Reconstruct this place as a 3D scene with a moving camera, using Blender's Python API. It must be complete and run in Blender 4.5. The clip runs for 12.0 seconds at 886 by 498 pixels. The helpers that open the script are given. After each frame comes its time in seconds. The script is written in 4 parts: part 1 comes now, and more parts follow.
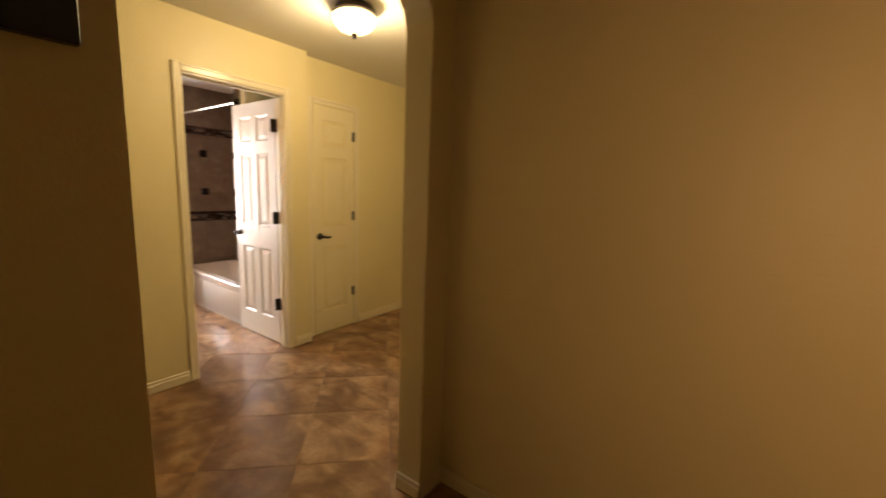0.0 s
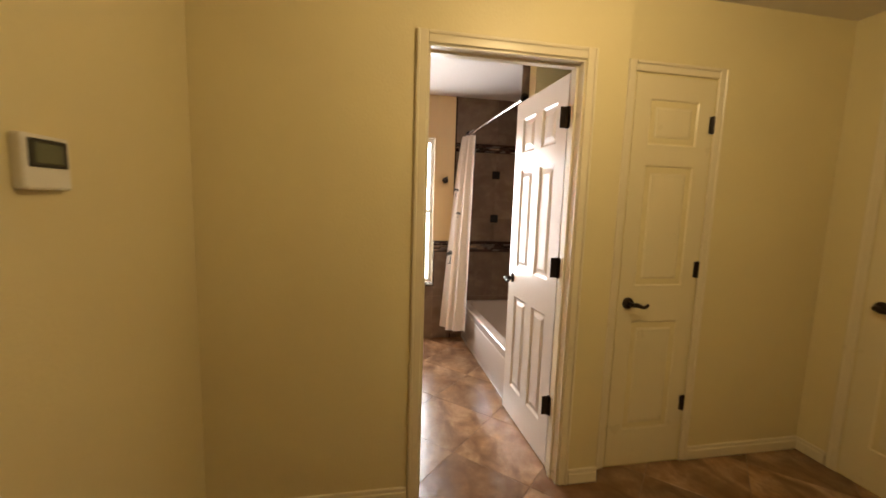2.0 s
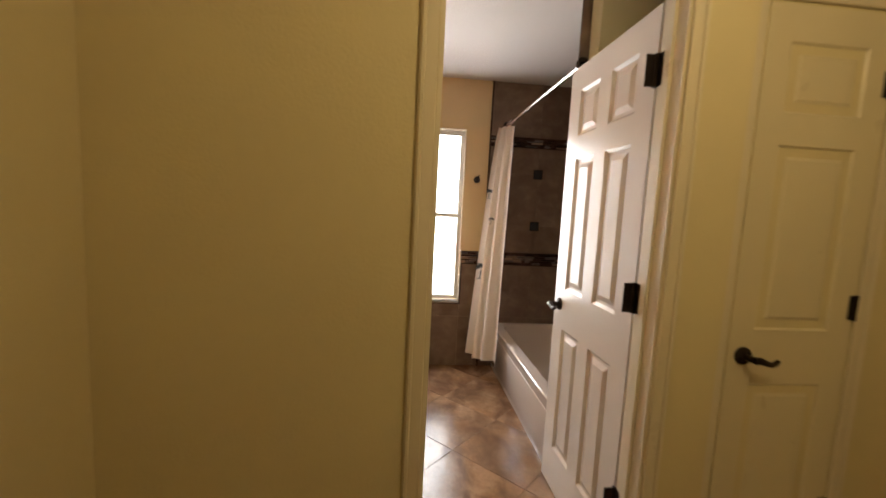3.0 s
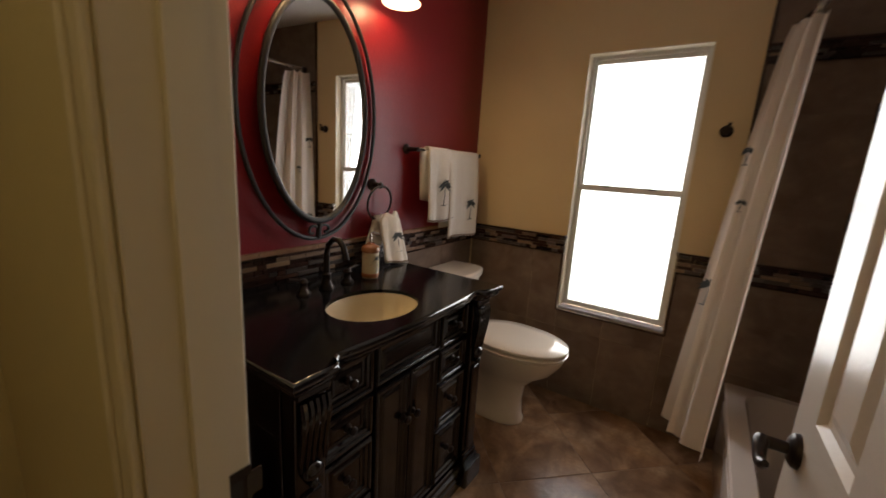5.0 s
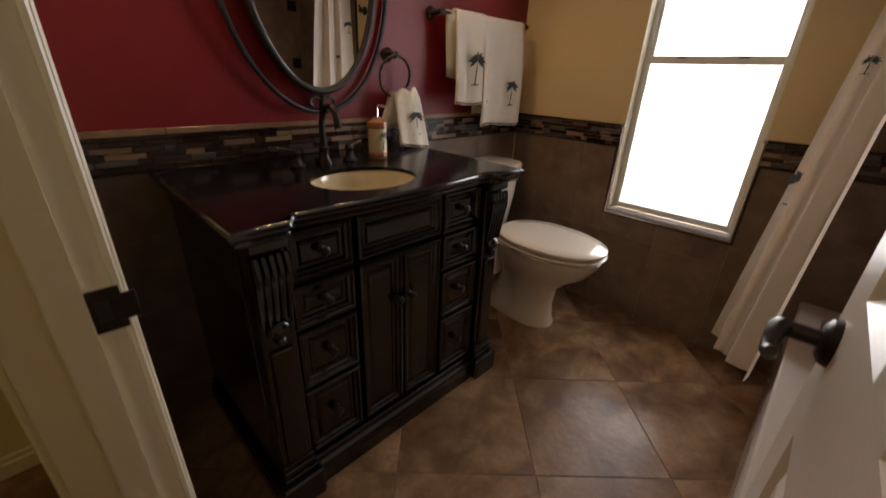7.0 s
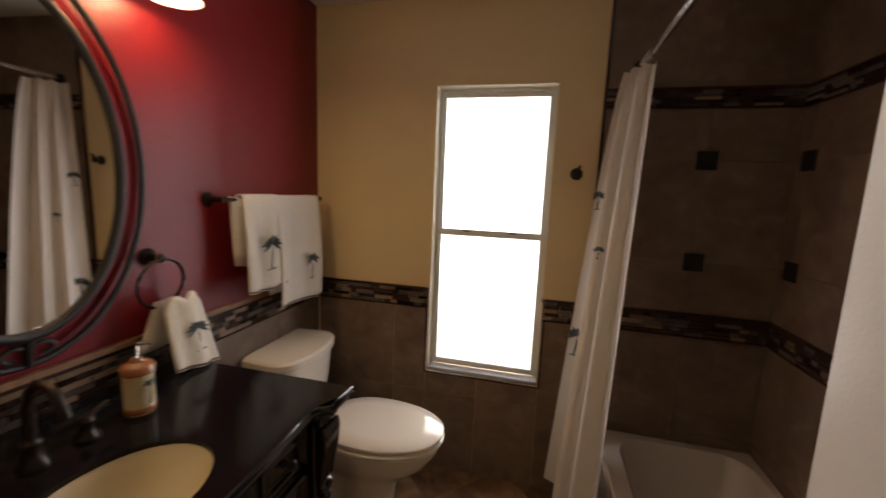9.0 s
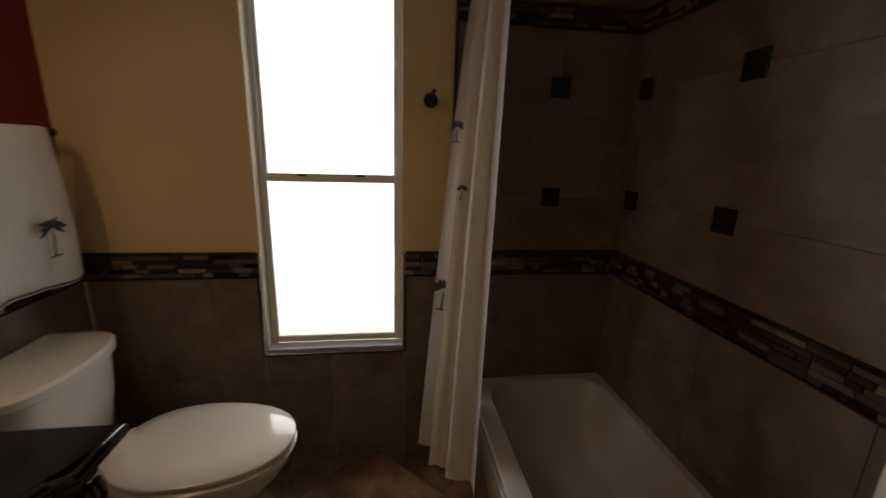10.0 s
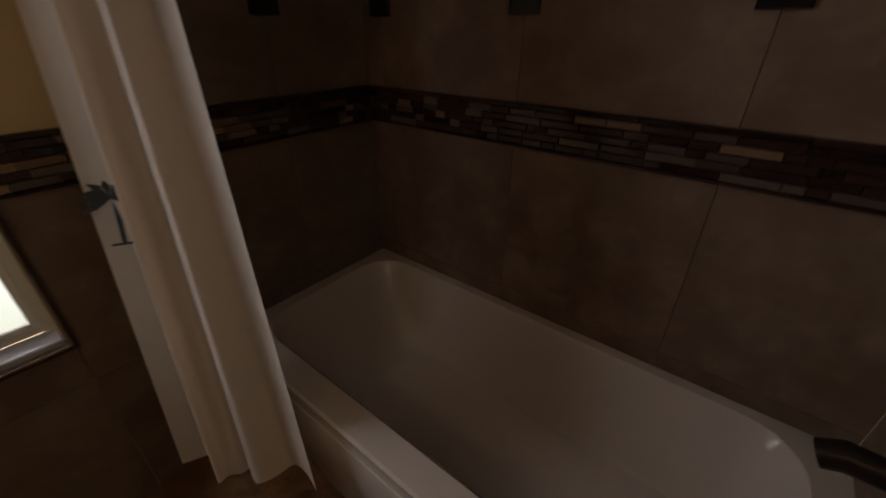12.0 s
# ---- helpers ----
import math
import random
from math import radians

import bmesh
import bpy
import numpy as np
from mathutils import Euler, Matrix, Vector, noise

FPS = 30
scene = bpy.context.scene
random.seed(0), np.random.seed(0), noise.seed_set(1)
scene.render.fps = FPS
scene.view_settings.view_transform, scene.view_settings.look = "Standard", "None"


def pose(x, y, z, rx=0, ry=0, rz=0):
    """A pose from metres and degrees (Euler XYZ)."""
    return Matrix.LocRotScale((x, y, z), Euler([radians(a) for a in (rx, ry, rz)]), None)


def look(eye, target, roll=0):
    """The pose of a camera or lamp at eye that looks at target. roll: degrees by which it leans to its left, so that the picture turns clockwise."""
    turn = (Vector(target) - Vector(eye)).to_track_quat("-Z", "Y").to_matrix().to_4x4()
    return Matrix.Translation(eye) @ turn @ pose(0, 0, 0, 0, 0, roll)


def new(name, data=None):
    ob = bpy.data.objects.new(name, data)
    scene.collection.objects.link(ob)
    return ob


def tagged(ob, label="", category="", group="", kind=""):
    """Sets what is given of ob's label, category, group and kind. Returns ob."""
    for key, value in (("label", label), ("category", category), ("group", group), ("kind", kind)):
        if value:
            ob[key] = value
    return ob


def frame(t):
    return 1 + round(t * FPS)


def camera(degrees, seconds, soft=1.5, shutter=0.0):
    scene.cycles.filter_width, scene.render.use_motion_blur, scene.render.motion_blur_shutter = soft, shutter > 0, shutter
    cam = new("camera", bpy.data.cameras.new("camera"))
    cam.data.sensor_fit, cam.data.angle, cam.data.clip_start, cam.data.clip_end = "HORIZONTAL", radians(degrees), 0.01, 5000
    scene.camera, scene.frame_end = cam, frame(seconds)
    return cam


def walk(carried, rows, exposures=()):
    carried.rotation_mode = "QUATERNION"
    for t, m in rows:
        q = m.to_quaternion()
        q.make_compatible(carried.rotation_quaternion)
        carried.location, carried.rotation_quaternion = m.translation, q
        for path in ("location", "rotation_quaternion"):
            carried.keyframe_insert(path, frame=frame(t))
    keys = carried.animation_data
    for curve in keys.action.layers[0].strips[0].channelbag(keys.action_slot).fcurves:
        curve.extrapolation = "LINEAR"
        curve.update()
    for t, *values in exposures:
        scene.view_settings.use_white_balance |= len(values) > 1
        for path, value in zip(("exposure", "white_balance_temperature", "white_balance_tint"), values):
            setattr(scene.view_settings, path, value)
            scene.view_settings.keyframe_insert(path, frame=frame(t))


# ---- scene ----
cam = camera(96.8, 12.0, soft=1.6, shutter=0.5)
PATH = [
    (0, (-1.10, -2.88, 1.372), (0.496, -1.716, 1.072), 2.1),
    (0.5, (-0.763, -2.624, 1.426), (0.467, -1.089, 1.069), 1.2),
    (1, (-0.527, -2.342, 1.386), (0.266, -0.53, 1.09), 0.9),
    (1.5, (-0.373, -2.005, 1.404), (0.118, -0.084, 1.138), 1.7),
    (2, (-0.239, -1.689, 1.402), (0.133, 0.262, 1.162), 1.8),
    (2.5, (-0.109, -1.445, 1.409), (0.126, 0.525, 1.157), 2.1),
    (2.7, (-0.117, -1.308, 1.353), (0.135, 0.666, 1.153), 2.7),
    (4.3, (0.415, -0.409, 1.388), (-0.257, 1.45, 1.082), 3.3),
    (4.5, (0.427, -0.317, 1.4), (-0.368, 1.487, 1.063), 3.4),
    (5, (0.488, -0.144, 1.37), (-0.591, 1.489, 0.96), 3.5),
    (5.5, (0.589, 0.017, 1.342), (-0.709, 1.439, 0.803), 3.2),
    (6, (0.612, 0.071, 1.249), (-0.737, 1.392, 0.591), 2.6),
    (6.5, (0.615, 0.077, 1.181), (-0.665, 1.376, 0.36), 2.9),
    (6.7, (0.634, 0.086, 1.177), (-0.644, 1.371, 0.331), 2.3),
    (8.3, (0.363, 0.152, 1.477), (-0.564, 1.899, 1.182), 3.2),
    (8.5, (0.342, 0.206, 1.482), (-0.474, 2.015, 1.233), 2.7),
    (9, (0.362, 0.261, 1.507), (-0.114, 2.182, 1.218), 2.3),
    (9.5, (0.387, 0.455, 1.484), (0.213, 2.39, 1.091), 1.7),
    (10, (0.338, 0.581, 1.427), (0.61, 2.501, 0.938), 1.7),
    (10.2, (0.376, 0.633, 1.423), (0.754, 2.528, 0.908), 1.0),
    (10.5, (0.226, 0.728, 1.356), (1.071, 2.453, 0.798), 3.4),
    (10.8, (0.231, 0.795, 1.34), (1.246, 2.386, 0.676), 3.2),
    (11, (0.26, 0.883, 1.292), (1.417, 2.368, 0.618), 4.3),
    (11.5, (0.295, 1.022, 1.246), (1.631, 2.243, 0.395), 3.1),
    (12, (0.402, 1.12, 1.179), (1.762, 2.206, 0.194), 0.0),
]
walk(cam, [(t, look(eye, target, roll)) for t, eye, target, roll in PATH],
     [(0, 0.6), (0.5, 0.5), (1.0, 0.7), (1.5, 0.5), (2.0, 0.2), (2.7, -0.1), (4.3, -1.4), (5.5, -1.6), (7.6, -1.3), (8.5, -1.0), (9.0, -1.5), (9.5, -2.0), (10.5, -2.7), (11.0, -3.05), (11.5, -3.0), (12.0, -2.6)])

# ---- plan: x east, y north (through the bathroom door), z up; origin at the door's west jamb, hall face ----
H = 2.415                    # ceilings
WX = -0.83                   # west wall face in the bathroom
HWX = -0.91                  # west wall face in the hall
NY = 2.19                    # north wall face
EX = 1.35                    # east tiled wall of the tub recess
DW, DH, WT = 0.70, 2.04, 0.115   # bathroom doorway, its wall's thickness
TUBX, TUBY = 0.70, 0.76      # tub front, tub south end
TILEX = 0.60                 # where the recess tile starts on the north wall
JX, CY = 0.915, 0.085        # the wall's step in the hall, closet wall
HX = 2.29                    # hall east wall
AY0, AY1 = -1.62, -1.48      # arch wall, west pier
AX0, AX1 = -0.75, 0.13       # arch opening
BY0, BY1 = -1.90, -1.77      # arch wall, east pier; the arch runs askew between them
LX = 0.285                   # east wall of the living room
BAND0, BAND1 = 0.90, 1.01    # lower mosaic band
UP0, UP1 = 1.895, 1.98        # upper mosaic band in the tub recess
WIN = (-0.178, 0.395, 0.563, 2.015, 1.315)   # window: x0, x1, z0, z1, meeting rail
LEAF = 91.0                  # the open bathroom door's heading
VY0, VY1, VZ = 0.315, 1.30, 0.905   # vanity ends and top

# ---- light ----
world = bpy.data.worlds.new("world")
scene.world = world
world.use_nodes = True
wn = world.node_tree
sky = wn.nodes.new("ShaderNodeTexSky")
sky.sky_type, sky.sun_disc, sky.sun_elevation, sky.sun_rotation = "NISHITA", False, radians(40), radians(200)
wn.links.new(sky.outputs[0], wn.nodes["Background"].inputs[0])
wn.nodes["Background"].inputs[1].default_value = 0.1


def area_lamp(name, m, sx, sy, power, colour):
    d = bpy.data.lights.new(name, "AREA")
    d.shape, d.size, d.size_y, d.energy, d.color = "RECTANGLE", sx, sy, power, colour
    ob = new(name, d)
    ob.matrix_basis = m
    return ob


def point_lamp(name, place, power, colour, radius=0.03):
    d = bpy.data.lights.new(name, "POINT")
    d.energy, d.color, d.shadow_soft_size = power, colour, radius
    ob = new(name, d)
    ob.location = place
    return ob


area_lamp("window_daylight", look((0.106, NY + 0.115, 1.289), (0.106, 0, 1.289)), 0.60, 1.49, 40, (0.92, 0.88, 0.93))
# added warm fill lamp, source unseen; no window stands on this west wall
living_fill = area_lamp("living_room_fill", look((-2.95, -3.9, 1.5), (0, -3.8, 1.3)), 1.3, 1.2, 3.7, (1.0, 0.56, 0.24))
living_fill.data.spread = radians(62)
HALL_LAMP = (0.57, -0.96)
point_lamp("hall_bulb", (*HALL_LAMP, H - 0.13), 21.5, (1.0, 0.755, 0.40), 0.05)
SHADES = [(-0.70, y, 2.02) for y in (0.69, 0.96, 1.23)]
for s in SHADES:
    point_lamp("vanity_bulb", (s[0], s[1], s[2] + 0.02), 6.2, (1.0, 0.69, 0.40), 0.025)


# ---- materials ----
def material(name, colour, rough=0.5, metal=0.0, grain=(), bump=(), coat=0.0, spread=0.0, sheen=0.0, transmission=0.0, subsurface=0.0):
    """grain: rows of (scale, strength, second colour, stretch); bump: rows of (scale, height in m); spread: variation from piece to piece."""
    m = bpy.data.materials.new(name)
    m.use_nodes = True
    nt = m.node_tree
    b = nt.nodes["Principled BSDF"]
    b.inputs["Roughness"].default_value = rough
    b.inputs["Metallic"].default_value = metal
    b.inputs["Coat Weight"].default_value = coat
    b.inputs["Coat Roughness"].default_value = 0.08
    b.inputs["Sheen Weight"].default_value = sheen
    b.inputs["Transmission Weight"].default_value = transmission
    b.inputs["Subsurface Weight"].default_value = subsurface
    geo = nt.nodes.new("ShaderNodeNewGeometry")
    rgb = nt.nodes.new("ShaderNodeRGB")
    rgb.outputs[0].default_value = (*colour, 1)
    out = rgb.outputs[0]
    where = geo.outputs["Position"]
    info = nt.nodes.new("ShaderNodeObjectInfo")
    if spread:
        add = nt.nodes.new("ShaderNodeVectorMath")
        add.operation = "MULTIPLY_ADD"
        add.inputs[1].default_value = (1, 1, 1)
        mul = nt.nodes.new("ShaderNodeMath")
        mul.operation = "MULTIPLY"
        mul.inputs[1].default_value = 37.0
        nt.links.new(info.outputs["Random"], mul.inputs[0])
        nt.links.new(where, add.inputs[0])
        nt.links.new(mul.outputs[0], add.inputs[2])
        where = add.outputs[0]
    for scale, strength, second, stretch in grain:
        mp = nt.nodes.new("ShaderNodeMapping")
        mp.inputs["Scale"].default_value = stretch
        nt.links.new(where, mp.inputs[0])
        n = nt.nodes.new("ShaderNodeTexNoise")
        n.inputs["Scale"].default_value, n.inputs["Detail"].default_value, n.inputs["Distortion"].default_value = scale, 6, 0.6
        nt.links.new(mp.outputs[0], n.inputs["Vector"])
        r = nt.nodes.new("ShaderNodeMapRange")
        r.inputs[1].default_value, r.inputs[2].default_value, r.inputs[4].default_value = 0.38, 0.66, strength
        nt.links.new(n.outputs[0], r.inputs[0])
        mix = nt.nodes.new("ShaderNodeMix")
        mix.data_type = "RGBA"
        nt.links.new(r.outputs[0], mix.inputs["Factor"])
        nt.links.new(out, mix.inputs["A"])
        mix.inputs["B"].default_value = (*second, 1)
        out = mix.outputs["Result"]
    if spread:
        hsv = nt.nodes.new("ShaderNodeHueSaturation")
        r = nt.nodes.new("ShaderNodeMapRange")
        r.inputs[3].default_value, r.inputs[4].default_value = 1 - spread, 1 + spread
        nt.links.new(info.outputs["Random"], r.inputs[0])
        nt.links.new(r.outputs[0], hsv.inputs["Value"])
        nt.links.new(out, hsv.inputs["Color"])
        out = hsv.outputs[0]
    nt.links.new(out, b.inputs["Base Color"])
    last = None
    for scale, height in bump:
        n = nt.nodes.new("ShaderNodeTexNoise")
        n.inputs["Scale"].default_value, n.inputs["Detail"].default_value = scale, 4
        nt.links.new(where, n.inputs["Vector"])
        bp = nt.nodes.new("ShaderNodeBump")
        bp.inputs["Strength"].default_value, bp.inputs["Distance"].default_value = 1.0, height
        nt.links.new(n.outputs[0], bp.inputs["Height"])
        if last:
            nt.links.new(last.outputs[0], bp.inputs["Normal"])
        last = bp
    if last:
        nt.links.new(last.outputs[0], b.inputs["Normal"])
    # slight change of gloss over the surface
    n = nt.nodes.new("ShaderNodeTexNoise")
    n.inputs["Scale"].default_value = 9
    nt.links.new(geo.outputs["Position"], n.inputs["Vector"])
    r = nt.nodes.new("ShaderNodeMapRange")
    rv = 0.06 if spread else 0.015
    r.inputs[3].default_value, r.inputs[4].default_value = max(rough - rv, 0.02), min(rough + rv, 1)
    nt.links.new(n.outputs[0], r.inputs[0])
    nt.links.new(r.outputs[0], b.inputs["Roughness"])
    return m


ONE = (1, 1, 1)
cream_paint = material("cream_paint", (0.70, 0.61, 0.355), 0.42, grain=[(1.7, 0.25, (0.64, 0.54, 0.33), ONE), (30, 0.12, (0.73, 0.63, 0.42), ONE)], bump=[(90, 0.0010), (14, 0.0008)])
tan_paint = material("tan_paint", (0.69, 0.51, 0.275), 0.45, grain=[(2.1, 0.25, (0.54, 0.42, 0.25), ONE), (30, 0.12, (0.64, 0.51, 0.32), ONE)], bump=[(90, 0.0010), (14, 0.0008)])
red_paint = material("red_paint", (0.205, 0.0095, 0.0145), 0.36, grain=[(1.9, 0.12, (0.22, 0.010, 0.016), ONE), (40, 0.1, (0.29, 0.015, 0.021), ONE)], bump=[(70, 0.0007), (14, 0.0005)])
ceiling_paint = material("ceiling_paint", (0.72, 0.68, 0.62), 0.7, grain=[(3, 0.2, (0.68, 0.64, 0.58), ONE)], bump=[(60, 0.004), (140, 0.002)])
white_trim = material("trim_paint", (0.72, 0.64, 0.47), 0.28, grain=[(4, 0.06, (0.67, 0.59, 0.42), ONE)], bump=[(120, 0.0001)])
door_paint = material("door_paint", (0.73, 0.67, 0.60), 0.25, grain=[(5, 0.15, (0.68, 0.62, 0.55), ONE)], bump=[(150, 0.0003)])
cream_door = material("cream_door_paint", (0.71, 0.63, 0.43), 0.28, grain=[(5, 0.06, (0.66, 0.58, 0.38), ONE)], bump=[(150, 0.0003)])
floor_tile_mat = material("slate_look_floor_tile", (0.44, 0.255, 0.13), 0.22, grain=[(1.7, 1.0, (0.15, 0.072, 0.033), ONE), (3.2, 0.7, (0.44, 0.295, 0.18), (1, 1.6, 1)), (4.6, 0.8, (0.095, 0.046, 0.024), (1.6, 1, 1)), (24, 0.3, (0.17, 0.09, 0.045), ONE), (60, 0.25, (0.13, 0.075, 0.045), ONE)], bump=[(9, 0.003), (40, 0.001)], spread=0.10)
grout_mat = material("sanded_grout", (0.21, 0.13, 0.08), 0.85, bump=[(200, 0.001)])
wall_tile_mat = material("travertine_look_wall_tile", (0.20, 0.138, 0.094), 0.58, grain=[(3.4, 0.95, (0.115, 0.068, 0.043), ONE), (9, 0.6, (0.27, 0.195, 0.138), ONE), (6, 0.5, (0.13, 0.075, 0.045), (1, 1, 2)), (28, 0.4, (0.15, 0.10, 0.068), ONE)], bump=[(14, 0.002), (60, 0.0008)], spread=0.07)
wall_grout = material("wall_grout", (0.20, 0.145, 0.10), 0.85)
mosaic_dark = material("mosaic_dark_glass", (0.045, 0.022, 0.016), 0.15, grain=[(30, 0.6, (0.02, 0.012, 0.01), ONE)], spread=0.5)
mosaic_light = material("mosaic_stone", (0.215, 0.135, 0.08), 0.35, grain=[(40, 0.6, (0.24, 0.15, 0.09), ONE)], spread=0.4)
mosaic_grey = material("mosaic_grey_slate", (0.085, 0.065, 0.052), 0.3, grain=[(40, 0.6, (0.08, 0.06, 0.05), ONE)], spread=0.5)
inset_mat = material("dark_glass_inset", (0.012, 0.014, 0.014), 0.2, spread=0.3)
pencil_mat = material("pencil_liner", (0.30, 0.17, 0.10), 0.25, grain=[(20, 0.6, (0.2, 0.10, 0.06), ONE)])
dark_wood = material("espresso_wood", (0.0045, 0.003, 0.003), 0.20, grain=[(18, 0.6, (0.012, 0.007, 0.0055), (1, 1, 0.12))], bump=[(60, 0.0003)], coat=0.45)
granite = material("black_granite", (0.005, 0.005, 0.006), 0.15, grain=[(240, 0.4, (0.014, 0.014, 0.016), ONE)])
porcelain = material("porcelain", (0.74, 0.66, 0.55), 0.12, grain=[(3, 0.15, (0.70, 0.64, 0.56), ONE)], coat=0.6)
biscuit = material("biscuit_porcelain", (0.80, 0.67, 0.45), 0.10, grain=[(3, 0.15, (0.76, 0.64, 0.43), ONE)], coat=0.7)
tub_enamel = material("tub_enamel", (0.60, 0.53, 0.47), 0.15, grain=[(3, 0.15, (0.56, 0.49, 0.43), ONE)], coat=0.5)
bronze = material("oil_rubbed_bronze", (0.022, 0.015, 0.012), 0.34, metal=0.6, grain=[(40, 0.4, (0.045, 0.027, 0.018), ONE)])
iron = material("black_wrought_iron", (0.016, 0.013, 0.012), 0.48, metal=0.2, grain=[(30, 0.5, (0.028, 0.022, 0.019), ONE)], bump=[(90, 0.001)])
chrome = material("brushed_steel", (0.62, 0.60, 0.58), 0.22, metal=1.0)
aluminium = material("window_aluminium", (0.74, 0.71, 0.66), 0.35, grain=[(20, 0.2, (0.64, 0.61, 0.56), ONE)])
curtain_cloth = material("curtain_cloth", (0.90, 0.82, 0.72), 0.8, grain=[(8, 0.15, (0.84, 0.75, 0.65), ONE)], bump=[(400, 0.0006)], sheen=0.3, subsurface=0.0)
nt = curtain_cloth.node_tree
thin, blend = nt.nodes.new("ShaderNodeBsdfTranslucent"), nt.nodes.new("ShaderNodeMixShader")
thin.inputs[0].default_value, blend.inputs[0].default_value = (0.95, 0.80, 0.64, 1), 0.45
nt.links.new(nt.nodes["Principled BSDF"].outputs[0], blend.inputs[1])
nt.links.new(thin.outputs[0], blend.inputs[2])
nt.links.new(blend.outputs[0], nt.nodes["Material Output"].inputs[0])
towel_cloth = material("towel_terry", (0.75, 0.67, 0.56), 0.95, grain=[(90, 0.4, (0.62, 0.56, 0.48), ONE)], bump=[(500, 0.002), (60, 0.002)], sheen=0.5)
towel_trim = material("towel_border", (0.16, 0.10, 0.06), 0.9, bump=[(300, 0.001)])
palm_thread = material("palm_embroidery", (0.045, 0.05, 0.045), 0.8, bump=[(600, 0.001)])
black_plastic = material("black_plastic", (0.01, 0.01, 0.01), 0.3)
white_plastic = material("white_plastic", (0.72, 0.69, 0.63), 0.4)
screen_mat = material("lcd_screen", (0.10, 0.11, 0.075), 0.2, coat=0.5)
soap_mat = material("painted_ceramic", (0.62, 0.51, 0.32), 0.25, grain=[(25, 0.5, (0.50, 0.37, 0.19), ONE)], coat=0.4)
soap_band = material("amber_glaze", (0.30, 0.11, 0.04), 0.2, coat=0.5)

edge_granite = material("polished_granite_edge", (0.005, 0.005, 0.006), 0.10, coat=0.8)
granite.node_tree.nodes["Principled BSDF"].inputs["Specular IOR Level"].default_value = 0.3

mirror_glass = material("mirror_glass", (0.86, 0.86, 0.84), 0.02, metal=1.0)
mirror_glass.node_tree.links.remove(mirror_glass.node_tree.nodes["Principled BSDF"].inputs["Roughness"].links[0])
mirror_glass.node_tree.nodes["Principled BSDF"].inputs["Roughness"].default_value = 0.01


def pane_material():
    m = bpy.data.materials.new("window_glass")
    m.use_nodes = True
    nt = m.node_tree
    nt.nodes.remove(nt.nodes["Principled BSDF"])
    a, g, mx, fr = (nt.nodes.new("ShaderNode" + n) for n in ("BsdfTransparent", "BsdfGlossy", "MixShader", "Fresnel"))
    a.inputs[0].default_value = (0.95, 0.96, 0.95, 1)
    g.inputs["Roughness"].default_value = 0.15
    nt.links.new(fr.outputs[0], mx.inputs[0])
    nt.links.new(a.outputs[0], mx.inputs[1])
    nt.links.new(g.outputs[0], mx.inputs[2])
    nt.links.new(mx.outputs[0], nt.nodes["Material Output"].inputs[0])
    return m


window_glass = pane_material()


def glow_material(name, colour, strength):
    m = material(name, colour, 0.4)
    b = m.node_tree.nodes["Principled BSDF"]
    b.inputs["Emission Color"].default_value = (*colour, 1)
    b.inputs["Emission Strength"].default_value = strength
    return m


shade_glow = glow_material("lit_frosted_shade", (1.0, 0.80, 0.50), 8.0)
hall_glow = glow_material("lit_alabaster_bowl", (1.0, 0.74, 0.36), 3.0)


# ---- mesh helpers ----
def box(bm, x0, x1, y0, y1, z0, z1):
    """A box in bm from corner to corner."""
    v = [bm.verts.new((x, y, z)) for z in (z0, z1) for y in (y0, y1) for x in (x0, x1)]
    for f in ((0, 2, 3, 1), (4, 5, 7, 6), (0, 1, 5, 4), (2, 6, 7, 3), (0, 4, 6, 2), (1, 3, 7, 5)):
        bm.faces.new([v[i] for i in f])
    return v


def soft_box(bm, x0, x1, y0, y1, z0, z1, r=0.004, seg=1):
    """A box with bevelled edges."""
    t = bmesh.new()
    box(t, x0, x1, y0, y1, z0, z1)
    bmesh.ops.bevel(t, geom=t.edges[:], offset=r, segments=seg, affect="EDGES", profile=0.5)
    merge(bm, t)


def merge(bm, t, m=None):
    """Adds the bmesh t, turned by m, to bm, and frees t."""
    if m is not None:
        t.transform(m)
    me = bpy.data.meshes.new("t")
    t.to_mesh(me)
    t.free()
    bm.from_mesh(me)
    bpy.data.meshes.remove(me)


def lathe(bm, profile, n=24, sx=1.0, sy=1.0, m=None):
    """Turns (radius, z) rows round the z axis into bm; sx, sy stretch it."""
    t = bmesh.new()
    rings = []
    for r, z in profile:
        if r < 1e-5:
            rings.append([t.verts.new((0, 0, z))])
        else:
            rings.append([t.verts.new((r * sx * math.cos(2 * math.pi * i / n), r * sy * math.sin(2 * math.pi * i / n), z)) for i in range(n)])
    for a, b in zip(rings, rings[1:]):
        for i in range(n):
            q = [a[i % len(a)], a[(i + 1) % n % len(a)], b[(i + 1) % n % len(b)], b[i % len(b)]]
            q = list(dict.fromkeys(q))
            if len(q) > 2:
                t.faces.new(q)
    merge(bm, t, m)


